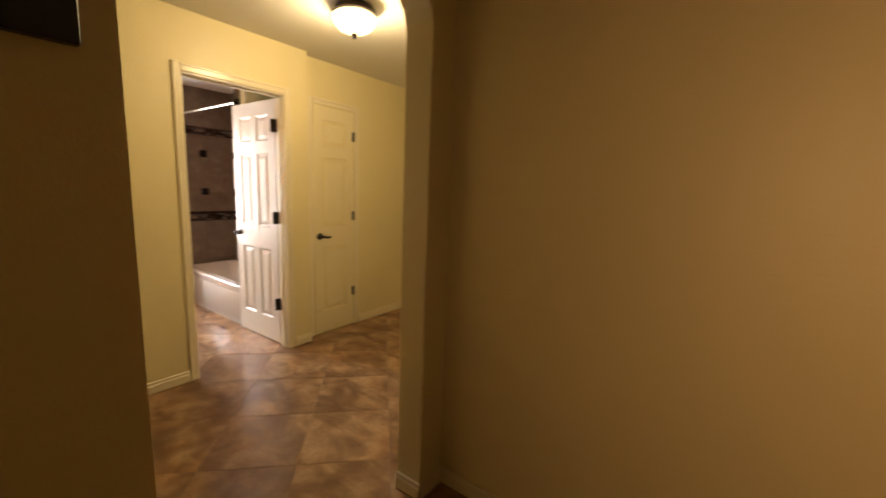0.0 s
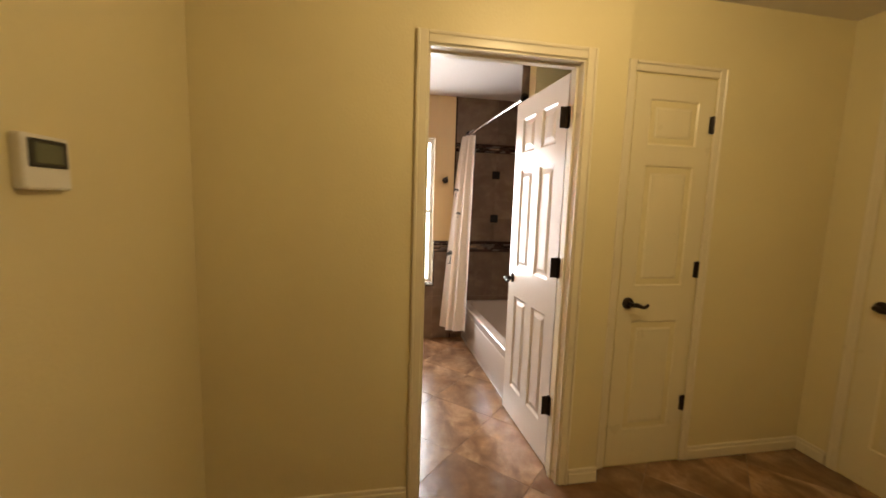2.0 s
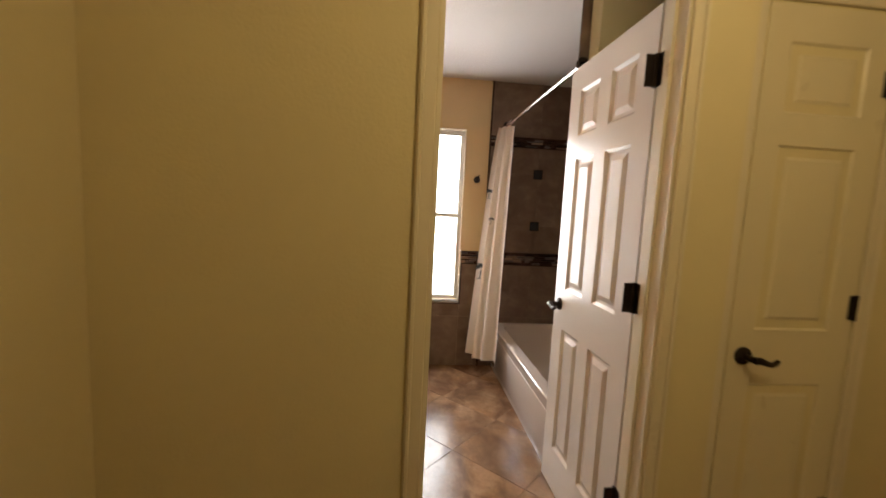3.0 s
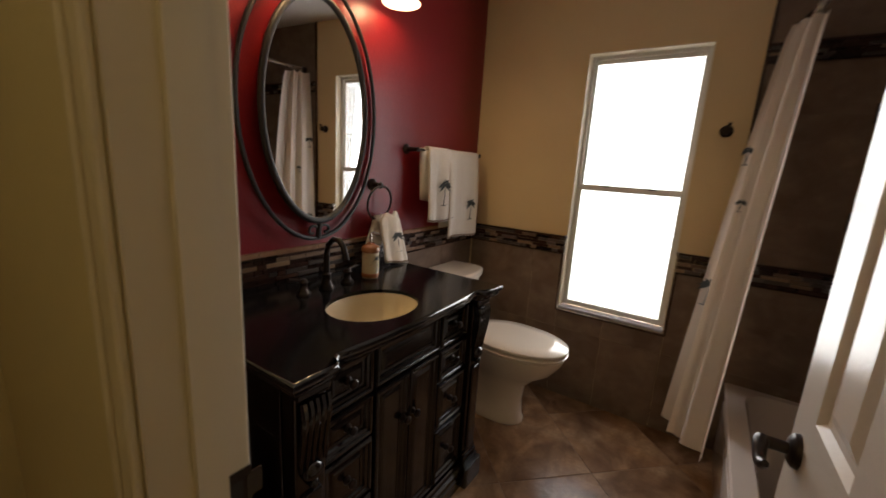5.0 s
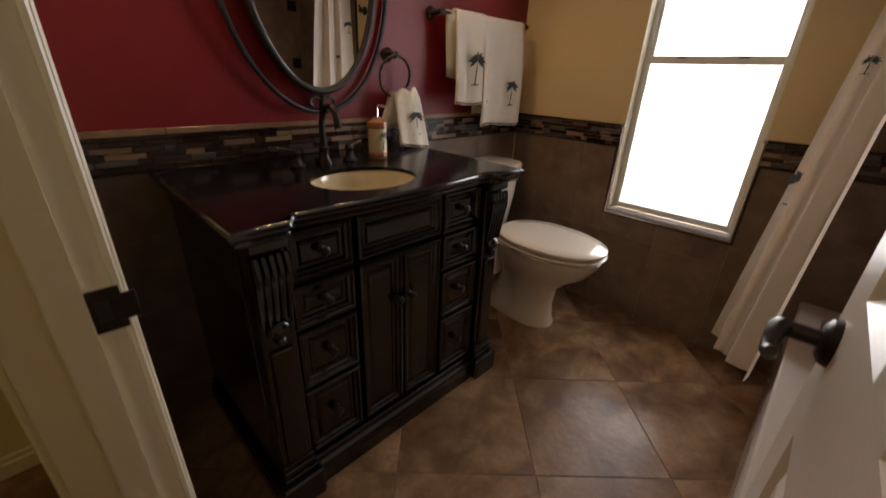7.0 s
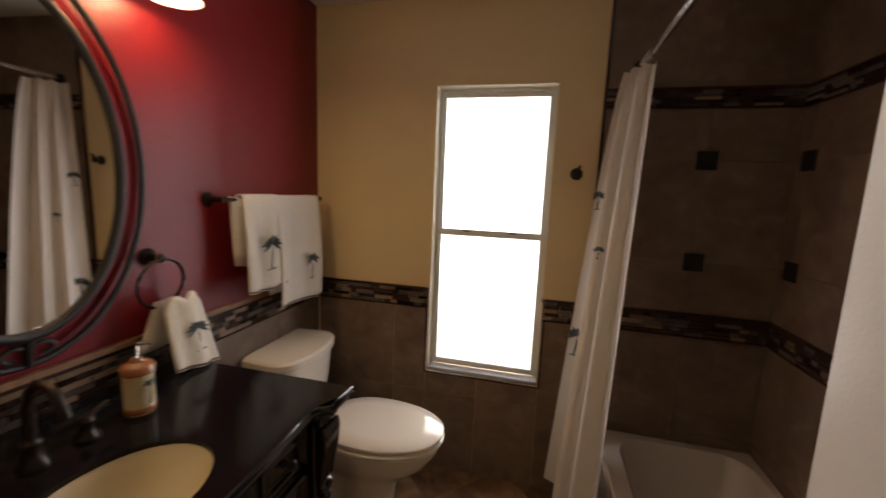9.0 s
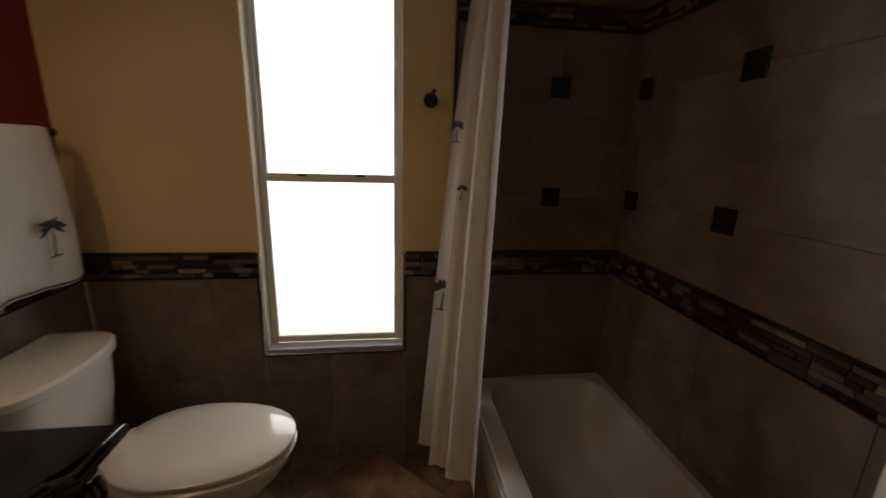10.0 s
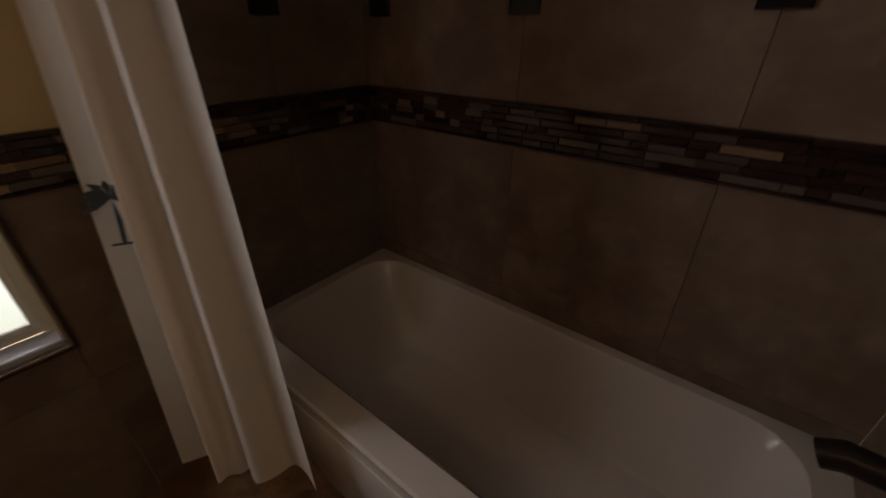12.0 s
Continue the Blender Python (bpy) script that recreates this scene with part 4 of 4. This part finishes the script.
RY = 1.215
ring_t = thing("towel_ring", "dark bronze towel ring on the red wall over the worktop", "towel ring")
bm = bmesh.new()
lathe(bm, [(0, 0), (0.028, 0), (0.028, 0.006), (0.014, 0.016), (0.010, 0.045), (0.016, 0.055), (0.010, 0.066), (0, 0.068)], 18, m=pose(WX, RY, 1.268, 0, 90, 0))
part("post", bm, bronze, ring_t, smooth=True)
bm = bmesh.new()
tube(bm, [(WX + 0.052 + 0.01 * math.cos(a), RY + 0.078 * math.sin(a), 1.187 + 0.078 * math.cos(a)) for a in [2 * math.pi * i / 32 for i in range(32)]], 0.005, 8, True)
part("ring", bm, bronze, ring_t, smooth=True)
rt = thing("face_towel", "cream towel with palm motif hanging through the ring", "towel")
rows = []
for k in range(16):
    v = k / 15
    row = []
    z = 1.128 - 0.208 * v
    half = 0.068 + 0.014 * v
    for i in range(17):
        u = i / 16 * 2 - 1
        x = WX + 0.072 + 0.016 * math.cos(u * 1.4) + 0.007 * math.sin(u * 6 + 1.0) * (0.5 + v * 0.5) + 0.055 * v
        row.append((x, RY + 0.042 + u * half, z + (0.016 * math.sin(math.pi * min(1, abs(u) * 1.15)) * (1.15 + 0.4 * u) - 0.022 * abs(u) ** 6) * (1 - v) ** 2 - 0.012 * (u + 1) * v))
    rows.append(row)
cloth("cloth", rt, rows, 0.010)
cloth("border", rt, [[(p[0] + 0.0075, p[1], p[2] + 0.006) for p in rows[-1]], [(p[0] + 0.0075, p[1], p[2] + 0.012) for p in rows[-1]]], 0.002, "dark woven border", towel_trim)
bk = [[(WX + 0.040 + 0.006 * math.sin(i), RY - 0.020 - 0.060 * (k / 6) * (1 - i / 6) + i / 6 * 0.09, 1.130 - 0.15 * k / 6) for i in range(7)] for k in range(7)]
cloth("back_fold", rt, bk, 0.008)
bm = bmesh.new()
palm(bm, 0.11, 12)
bm.transform(pose(WX + 0.138, RY + 0.050, 0.965, -13, 0, 90))
part("motif", bm, palm_thread, rt, "dark embroidered palm tree")

hook = thing("robe_hook", "round dark bronze robe hook on the tan wall", "robe hook", pose(0.50, NY, 1.61, 90, 0, 0))
bm = bmesh.new()
lathe(bm, [(0, 0), (0.027, 0), (0.028, 0.006), (0.014, 0.016), (0.010, 0.030), (0.018, 0.040), (0.018, 0.046), (0, 0.050)], 20)
part("rose", bm, bronze, hook, smooth=True)
bm = bmesh.new()
tube(bm, [(0, 0.006, 0.034), (0.006, 0.022, 0.044), (0.010, 0.034, 0.050)], [0.007, 0.006, 0.008], 8)
part("peg", bm, bronze, hook, smooth=True)


# ---- toilet ----
TY = 1.768
wc = thing("toilet", "off-white two-piece elongated toilet with its lid down", "toilet")


def oval(cx, cy, z, ax_back, ax_front, ay, n=36, squash=2.2):
    pts = []
    for i in range(n):
        a = 2 * math.pi * i / n
        c, s = math.cos(a), math.sin(a)
        ax = ax_front if c > 0 else ax_back
        pts.append((cx + ax * abs(c) ** (2 / squash) * (1 if c > 0 else -1), cy + ay * abs(s) ** (2 / squash) * (1 if s > 0 else -1), z))
    return pts


bm = bmesh.new()
sec = [(-0.34, 0.0, 0.26, 0.160, 0.096), (-0.34, 0.02, 0.26, 0.163, 0.098), (-0.34, 0.045, 0.25, 0.150, 0.086), (-0.335, 0.12, 0.22, 0.138, 0.080), (-0.33, 0.21, 0.18, 0.145, 0.086),
       (-0.32, 0.27, 0.19, 0.205, 0.118), (-0.31, 0.32, 0.22, 0.270, 0.158), (-0.30, 0.385, 0.24, 0.305, 0.182), (-0.30, 0.405, 0.245, 0.310, 0.186), (-0.30, 0.414, 0.238, 0.300, 0.178)]
LIFT = 0.028
loft(bm, [oval(cx, TY, z * (1 + LIFT / 0.414), b_, f_, ay) for cx, z, b_, f_, ay in sec])
soft_box(bm, -0.66, -0.50, TY - 0.11, TY + 0.11, 0.20, 0.40, 0.03, 3)
part("bowl", bm, porcelain, wc, smooth=True)
for nm, za, zb, g in (("seat", 0.4190 + LIFT, 0.4330 + LIFT, 0.009), ("lid", 0.4415 + LIFT, 0.4615 + LIFT, 0.006)):
    bm = bmesh.new()
    rings = [oval(-0.30, TY, za, 0.225, 0.310 + g, 0.186 + g), oval(-0.30, TY, za + 0.004, 0.228, 0.314 + g, 0.190 + g), oval(-0.30, TY, zb - 0.006, 0.228, 0.314 + g, 0.190 + g), oval(-0.30, TY, zb, 0.222, 0.306 + g, 0.182 + g)]
    if nm == "lid":
        rings.append(oval(-0.30, TY, zb + 0.006, 0.16, 0.23, 0.12))
    loft(bm, rings)
    part(nm, bm, porcelain, wc, "smooth off-white seat ring" if nm == "seat" else "smooth off-white lid", smooth=True)
for e in (-1, 1):
    bm = bmesh.new()
    soft_box(bm, -0.535, -0.495, TY + e * 0.075 - 0.02, TY + e * 0.075 + 0.02, 0.417 + LIFT, 0.452 + LIFT, 0.008, 2)
    part("seat_hinge", bm, porcelain, wc, smooth=True)


def tank_ring(z, g, x_front):
    """A rounded tank section, bowed at the front."""
    pts = []
    hw = 0.205 + g
    for i in range(24):
        a = math.pi * (i / 23) - math.pi / 2
        pts.append((-0.70 + (x_front + 0.70 + g) * max(0.0, math.cos(a)) ** 0.62, TY + 0.018 + hw * math.sin(a), z))
    pts += [(-0.815, TY + 0.018 + hw - 0.01, z), (-0.815, TY + 0.018 - hw + 0.01, z)]
    return pts


bm = bmesh.new()
loft(bm, [tank_ring(0.385, -0.035, -0.61), tank_ring(0.42, -0.022, -0.597), tank_ring(0.60, -0.006, -0.583), tank_ring(0.738, 0.0, -0.575)])
part("tank", bm, porcelain, wc, smooth=True)
bm = bmesh.new()
loft(bm, [tank_ring(0.738, 0.006, -0.575), tank_ring(0.744, 0.014, -0.575), tank_ring(0.768, 0.014, -0.575), tank_ring(0.778, 0.004, -0.575), tank_ring(0.781, -0.02, -0.60)])
part("tank_lid", bm, porcelain, wc, smooth=True)

# ---- tub ----
tub = thing("bathtub", "off-white alcove bathtub with a plain apron", "bathtub")
bm = bmesh.new()
TZ = 0.39
ya, yb = TUBY, NY
xa, xb = TUBX, EX


def rrect(x0_, x1_, y0_, y1_, r, z, n=6):
    pts = []
    for cx, cy, a0 in ((x1_ - r, y1_ - r, 0), (x0_ + r, y1_ - r, 90), (x0_ + r, y0_ + r, 180), (x1_ - r, y0_ + r, 270)):
        for k in range(n + 1):
            a = radians(a0 + 90 * k / n)
            pts.append((cx + r * math.cos(a), cy + r * math.sin(a), z))
    return pts


rings = [rrect(xa + 0.02, xb, ya, yb, 0.004, 0.0), rrect(xa + 0.012, xb, ya, yb, 0.004, 0.30), rrect(xa + 0.004, xb, ya, yb, 0.006, TZ - 0.02), rrect(xa, xb, ya, yb, 0.008, TZ - 0.008), rrect(xa + 0.006, xb - 0.004, ya + 0.004, yb - 0.004, 0.008, TZ),
         rrect(xa + 0.075, xb - 0.035, ya + 0.07, yb - 0.045, 0.12, TZ), rrect(xa + 0.085, xb - 0.042, ya + 0.08, yb - 0.055, 0.12, TZ - 0.012), rrect(xa + 0.10, xb - 0.06, ya + 0.10, yb - 0.12, 0.12, TZ - 0.14), rrect(xa + 0.115, xb - 0.075, ya + 0.115, yb - 0.20, 0.12, TZ - 0.27), rrect(xa + 0.15, xb - 0.11, ya + 0.15, yb - 0.26, 0.10, TZ - 0.31)]
loft(bm, rings)
part("shell", bm, tub_enamel, tub, smooth=True)
bm = bmesh.new()
soft_box(bm, xa + 0.006, xa + 0.016, ya + 0.06, yb - 0.06, 0.05, TZ - 0.075, 0.004, 2)
part("apron_panel", bm, tub_enamel, tub, smooth=True)
bm = bmesh.new()
lathe(bm, [(0.035, 0.0), (0.034, 0.004), (0.028, 0.008), (0, 0.009)], 20, m=pose((xa + xb) / 2 + 0.02, ya + 0.098, TZ - 0.11, -84, 0, 0))
part("overflow_plate", bm, bronze, tub, "dark bronze overflow plate", smooth=True)
bm = bmesh.new()
lathe(bm, [(0.030, 0.0), (0.028, 0.004), (0.012, 0.003), (0, 0.006)], 20, m=Matrix.Translation(((xa + xb) / 2 + 0.02, ya + 0.30, TZ - 0.31)))
part("drain", bm, bronze, tub, "dark bronze drain", smooth=True)
bm = bmesh.new()
lathe(bm, [(0, 0), (0.030, 0), (0.030, 0.008), (0.020, 0.022), (0.018, 0.07)], 18, m=pose((xa + xb) / 2 + 0.02, ya + 0.012, 0.63, -90, 0, 0))
tube(bm, [((xa + xb) / 2 + 0.02, ya + 0.05, 0.63), ((xa + xb) / 2 + 0.02, ya + 0.12, 0.63), ((xa + xb) / 2 + 0.02, ya + 0.145, 0.615)], [0.022, 0.024, 0.022], 14)
spout = thing("tub_spout", "black-bronze tub spout on the tiled end wall", "tub spout")
part("spout", bm, bronze, spout, smooth=True)
bm = bmesh.new()
lathe(bm, [(0, 0.03), (0.03, 0.03), (0.03, 0.012), (0.085, 0.008), (0.09, 0)], 28, m=pose((xa + xb) / 2 + 0.02, ya + 0.012, 0.86, -90, 0, 0))
part("valve_plate", bm, bronze, spout, smooth=True)

# ---- curtain ----
RX, RZ = 0.725, 2.065
rod = thing("curtain_rod", "straight brushed steel shower curtain rod over the tub", "curtain rod")
bm = bmesh.new()
tube(bm, [(RX, TUBY, RZ), (RX, NY - 0.012, RZ)], 0.0125, 12)
part("rod", bm, chrome, rod, smooth=True)
for yy, d in ((NY - 0.012, -1), (TUBY, 1)):
    bm = bmesh.new()
    lathe(bm, [(0, 0), (0.032, 0), (0.030, 0.012), (0.016, 0.026)], 18, m=pose(RX, yy, RZ, 90 if d < 0 else -90, 0, 0))
    part("flange", bm, bronze, rod, "dark round wall flange", smooth=True)
cur = thing("shower_curtain", "cream fabric shower curtain gathered to the window end, palm tree motifs", "shower curtain")
N, M = 150, 34
folds = 2.7


def curtain_point(u, v):
    """u across the gathered cloth, v from the top (0) to the hem (1)."""
    s = v ** 0.75
    a = Vector((0.650 - 0.198 * s, 2.165 - 0.115 * s))
    b = Vector((0.755 - 0.096 * s, 2.015 - 0.305 * s))
    d = b - a
    nrm = Vector((-d.y, d.x)).normalized()
    ph = 2 * math.pi * folds * (u - 0.055 * math.sin(2 * math.pi * u) + 0.012 * math.sin(9 * u + 2))
    amp = (0.020 + 0.018 * v) * (0.80 + 0.38 * math.sin(6.5 * u + 1.3))
    p = a + d * (u + 0.012 * math.sin(2 * ph)) + nrm * (amp * math.sin(ph) + 0.004 * math.sin(2 * ph + 3 * v) + 0.004 * math.sin(2.3 * ph + 2) + 0.008 * v * math.sin(7 * u))
    z = 2.045 - v * (1.855 + 0.028 * math.sin(3.2 * u + 1.0)) - 0.012 * (1 - v) * abs(math.sin(ph / 2))
    return (p.x, p.y, z)


bm = bmesh.new()
vs = [[bm.verts.new(curtain_point(i / N, j / M)) for i in range(N + 1)] for j in range(M + 1)]
for a, b in zip(vs, vs[1:]):
    for i in range(N):
        bm.faces.new((a[i], a[i + 1], b[i + 1], b[i]))
part("cloth", bm, curtain_cloth, cur, smooth=True)
for k in range(9):
    u = (k + 0.3) / 9
    x, y, z = curtain_point(u, 0.0)
    bm = bmesh.new()
    yy = 2.14 - 0.14 * k / 8
    tube(bm, [(RX + 0.0150 * math.cos(a), yy, RZ - 0.002 + 0.017 * math.sin(a)) for a in [2 * math.pi * i / 14 for i in range(14)]], 0.0018, 5, True)
    part("hook_ring", bm, chrome, cur, "thin metal curtain ring")


def curtain_facing(u, v):
    """The cloth's outward normal in plan."""
    p2 = Vector(curtain_point(u + 0.004, v)) - Vector(curtain_point(u - 0.004, v))
    nn = Vector((p2.y, -p2.x, 0)).normalized()
    return nn if nn.dot(Vector((-0.5, -0.86, 0))) > 0 else -nn


for u0, v, sz_ in ((0.10, 0.31, 0.09), (0.11, 0.66, 0.15), (0.36, 0.42, 0.06)):
    bm = bmesh.new()
    palm(bm, sz_, int(u0 * 100))
    u = max((u0 + 0.01 * k for k in range(-4, 3)), key=lambda q: curtain_facing(max(q, 0.004), v).dot(Vector((-0.25, -0.97, 0))))
    nn = curtain_facing(u, v)
    along = Vector((-nn.y, nn.x, 0))
    x, y, z = curtain_point(u, v)
    for w in bm.verts:
        w.co = Vector((x, y, z + w.co.z)) + nn * 0.010 + along * w.co.x
    part("motif", bm, palm_thread, cur, "dark embroidered palm tree")


# ---- tiles ----
def tile_mesh(name, w, h, d, mat, r=0.0013, pts=None):
    """A tile lying in x-z, its face towards -y, centred."""
    bm = bmesh.new()
    if pts is None:
        pts = [(-w / 2, -h / 2), (w / 2, -h / 2), (w / 2, h / 2), (-w / 2, h / 2)]
    c = (sum(p[0] for p in pts) / len(pts), sum(p[1] for p in pts) / len(pts))
    rings = []
    for y, inset in ((d, 0), (r, 0), (0, r)):
        rings.append([bm.verts.new((c[0] + (p[0] - c[0]) * (1 - inset / max(abs(p[0] - c[0]), 0.004)), -d + y, c[1] + (p[1] - c[1]) * (1 - inset / max(abs(p[1] - c[1]), 0.004)))) for p in pts])
    n = len(pts)
    for a, b in zip(rings, rings[1:]):
        for i in range(n):
            bm.faces.new((a[i], a[(i + 1) % n], b[(i + 1) % n], b[i]))
    bm.faces.new(rings[-1])
    bmesh.ops.recalc_face_normals(bm, faces=bm.faces[:])
    me = bpy.data.meshes.new(name)
    bm.to_mesh(me)
    bm.free()
    me.materials.append(mat)
    return me


_shared = {}


def piece(kind_, w, h, d, mat, parent, m):
    key = (kind_, round(w, 4), round(h, 4), mat.name)
    if key not in _shared:
        _shared[key] = tile_mesh(kind_, w, h, d, mat)
    ob = new(kind_, _shared[key])
    ob.parent = parent
    ob.matrix_basis = m
    return ob


GAP = 0.0010


def tile_field(parent, m, us, vs_, mat=wall_tile_mat, d=0.009, skip=()):
    """Tiles between the joints us (along the wall) and vs_ (heights), on the wall plane m (x along, z up, -y out)."""
    for a, b in zip(us, us[1:]):
        for c, e in zip(vs_, vs_[1:]):
            if b - a < 0.012 or e - c < 0.012:
                continue
            if any(a >= s[0] - 1e-4 and b <= s[1] + 1e-4 and c >= s[2] - 1e-4 and e <= s[3] + 1e-4 for s in skip):
                continue
            piece("tile", b - a - GAP, e - c - GAP, d, mat, parent, m @ pose((a + b) / 2, 0.006, (c + e) / 2))


def mosaic(parent, m, u0, u1, z0_, z1_, seed, light=0.25, liner_top=True):
    """A band of small stone and glass strips between dark liners."""
    rnd = random.Random(seed)
    lz = 0.012
    for z_ in ((z1_ - lz, z1_), (z0_, z0_ + 0.007)):
        k = max(1, round((u1 - u0) / 0.30))
        for i in range(k):
            a, b = u0 + (u1 - u0) * i / k, u0 + (u1 - u0) * (i + 1) / k
            piece("liner", b - a - 0.001, z_[1] - z_[0] - 0.001, 0.014, mosaic_dark, parent, m @ pose((a + b) / 2, 0, (z_[0] + z_[1]) / 2))
    rows = 5
    hh = (z1_ - lz - z0_ - 0.007) / rows
    for r_ in range(rows):
        u = u0 + rnd.choice((0, -0.03)) * 0
        while u < u1 - 0.004:
            L = min(rnd.choice((0.035, 0.055, 0.075, 0.10)), u1 - u)
            if u1 - u - L < 0.015:
                L = u1 - u
            q = rnd.random()
            mat = mosaic_light if q < light else (mosaic_grey if q < light + 0.30 else mosaic_dark)
            depth = rnd.choice((0.009, 0.011))
            piece("mosaic_strip", L - 0.002, hh - 0.0018, depth, mat, parent, m @ pose(u + L / 2, 0, z0_ + 0.007 + hh * (r_ + 0.5)))
            u += L


def joints(a, b, first, step):
    """Joint places from a to b on a grid through first."""
    k = math.floor((first - a) / step)
    out = [a] + [first + i * step for i in range(-k, 200) if a + 0.01 < first + i * step < b - 0.01] + [b]
    return out


STEP = 0.46
north_m = pose(0, NY, 0)                       # x along, out towards -y
east_m = pose(EX, 0, 0, 0, 0, -90)             # local x is -y
west_m = pose(WX, 0, 0, 0, 0, 90)              # local x is +y
# north wall wainscot
low = [0.0, 0.44, BAND0]
ux = joints(WX + 0.012, WIN[0] - 0.008, -0.37, STEP)
tile_field(north, north_m, ux, low)
tile_field(north, north_m, [WIN[0] - 0.008, 0.09, WIN[1] + 0.008], [0.0, 0.44, WIN[2] - 0.008])
tile_field(north, north_m, joints(WIN[1] + 0.008, TILEX - 0.012, 0.55, STEP), low)
mosaic(north, north_m, WX + 0.012, WIN[0] - 0.008, BAND0, BAND1, 1)
mosaic(north, north_m, WIN[1] + 0.008, TILEX - 0.012, BAND0, BAND1, 2)
# west wall wainscot
tile_field(bpy.data.objects["wall_west"], west_m, joints(WT + 0.001, NY - 0.001, 0.45, STEP), low)
mosaic(bpy.data.objects["wall_west"], west_m, WT + 0.001, NY - 0.001, BAND0, BAND1 - 0.002, 3, 0.2)
k = 8
for i in range(k):
    a, b = WT + (NY - WT) * i / k, WT + (NY - WT) * (i + 1) / k
    piece("pencil_tile", b - a - 0.001, 0.018, 0.018, pencil_mat, bpy.data.objects["wall_west"], west_m @ pose((a + b) / 2, 0, BAND1 + 0.0075))
# south wall inside the bathroom
south_m = pose(0, WT, 0, 0, 0, 180)
tile_field(south, south_m, [0.060, 0.37, -WX - 0.012], low)
mosaic(south, south_m, 0.060, -WX - 0.012, BAND0, BAND1, 4)
# tub recess
boxes("recess_edge_trim", [(TILEX - 0.012, TILEX, NY - 0.016, NY, 0, H)], mosaic_dark, label="dark upright liner at the start of the recess tile", kind=S, category="trim", r=0.002)
hi = [BAND1, 1.243, 1.68, UP0]
for par, m, u0, u1, first, seed in ((shower_north, north_m, TILEX, EX - 0.011, 1.02, 5), (shower_east, east_m, -NY, -TUBY, -2.11, 6)):
    us = joints(u0, u1, first, STEP if par is shower_north else 0.477)
    tile_field(par, m, us, [0.0, 0.44, BAND0])
    tile_field(par, m, us, hi)
    tile_field(par, m, us, [UP1, H - 0.002])
    mosaic(par, m, u0, u1, BAND0, BAND1, seed, 0.14)
    mosaic(par, m, u0, u1, UP0, UP1, seed + 10, 0.15)
    for u in us[1:-1]:
        for z_ in (1.243, 1.68):
            piece("glass_inset", 0.078, 0.078, 0.0115, inset_mat, par, m @ pose(u, 0, z_))
ss_m = pose(0, TUBY, 0, 0, 0, 180)
us = joints(-EX + 0.011, -TUBX, -1.02, STEP)
tile_field(shower_south, ss_m, us, [0.0, 0.44, BAND0])
tile_field(shower_south, ss_m, us, hi)
tile_field(shower_south, ss_m, us, [UP1, H - 0.002])
mosaic(shower_south, ss_m, -EX + 0.011, -TUBX, BAND0, BAND1, 7)
mosaic(shower_south, ss_m, -EX + 0.011, -TUBX, UP0, UP1, 17)

# floor: square tiles laid at 45 degrees
T = 0.457
fl = tile_mesh("tile", T - 0.003, T - 0.003, 0.014, floor_tile_mat, 0.0015)
r2 = math.sqrt(0.5)
for i in range(-12, 12):
    for j in range(-12, 12):
        # joints run along y - x = 0.73 and x + y = 1.21
        p, q = 1.21 * r2 + (i + 0.5) * T, 0.73 * r2 + (j + 0.5) * T
        x, y = (p - q) * r2, (p + q) * r2
        if -1.3 < x < 2.7 and -3.6 < y < 2.45:
            ob = new("floor_tile", fl)
            ob.parent = floor
            ob.matrix_basis = pose(x, y, -0.014, 0, 0, 45) @ pose(0, 0, 0, -90, 0, 0) @ Matrix.Identity(4)
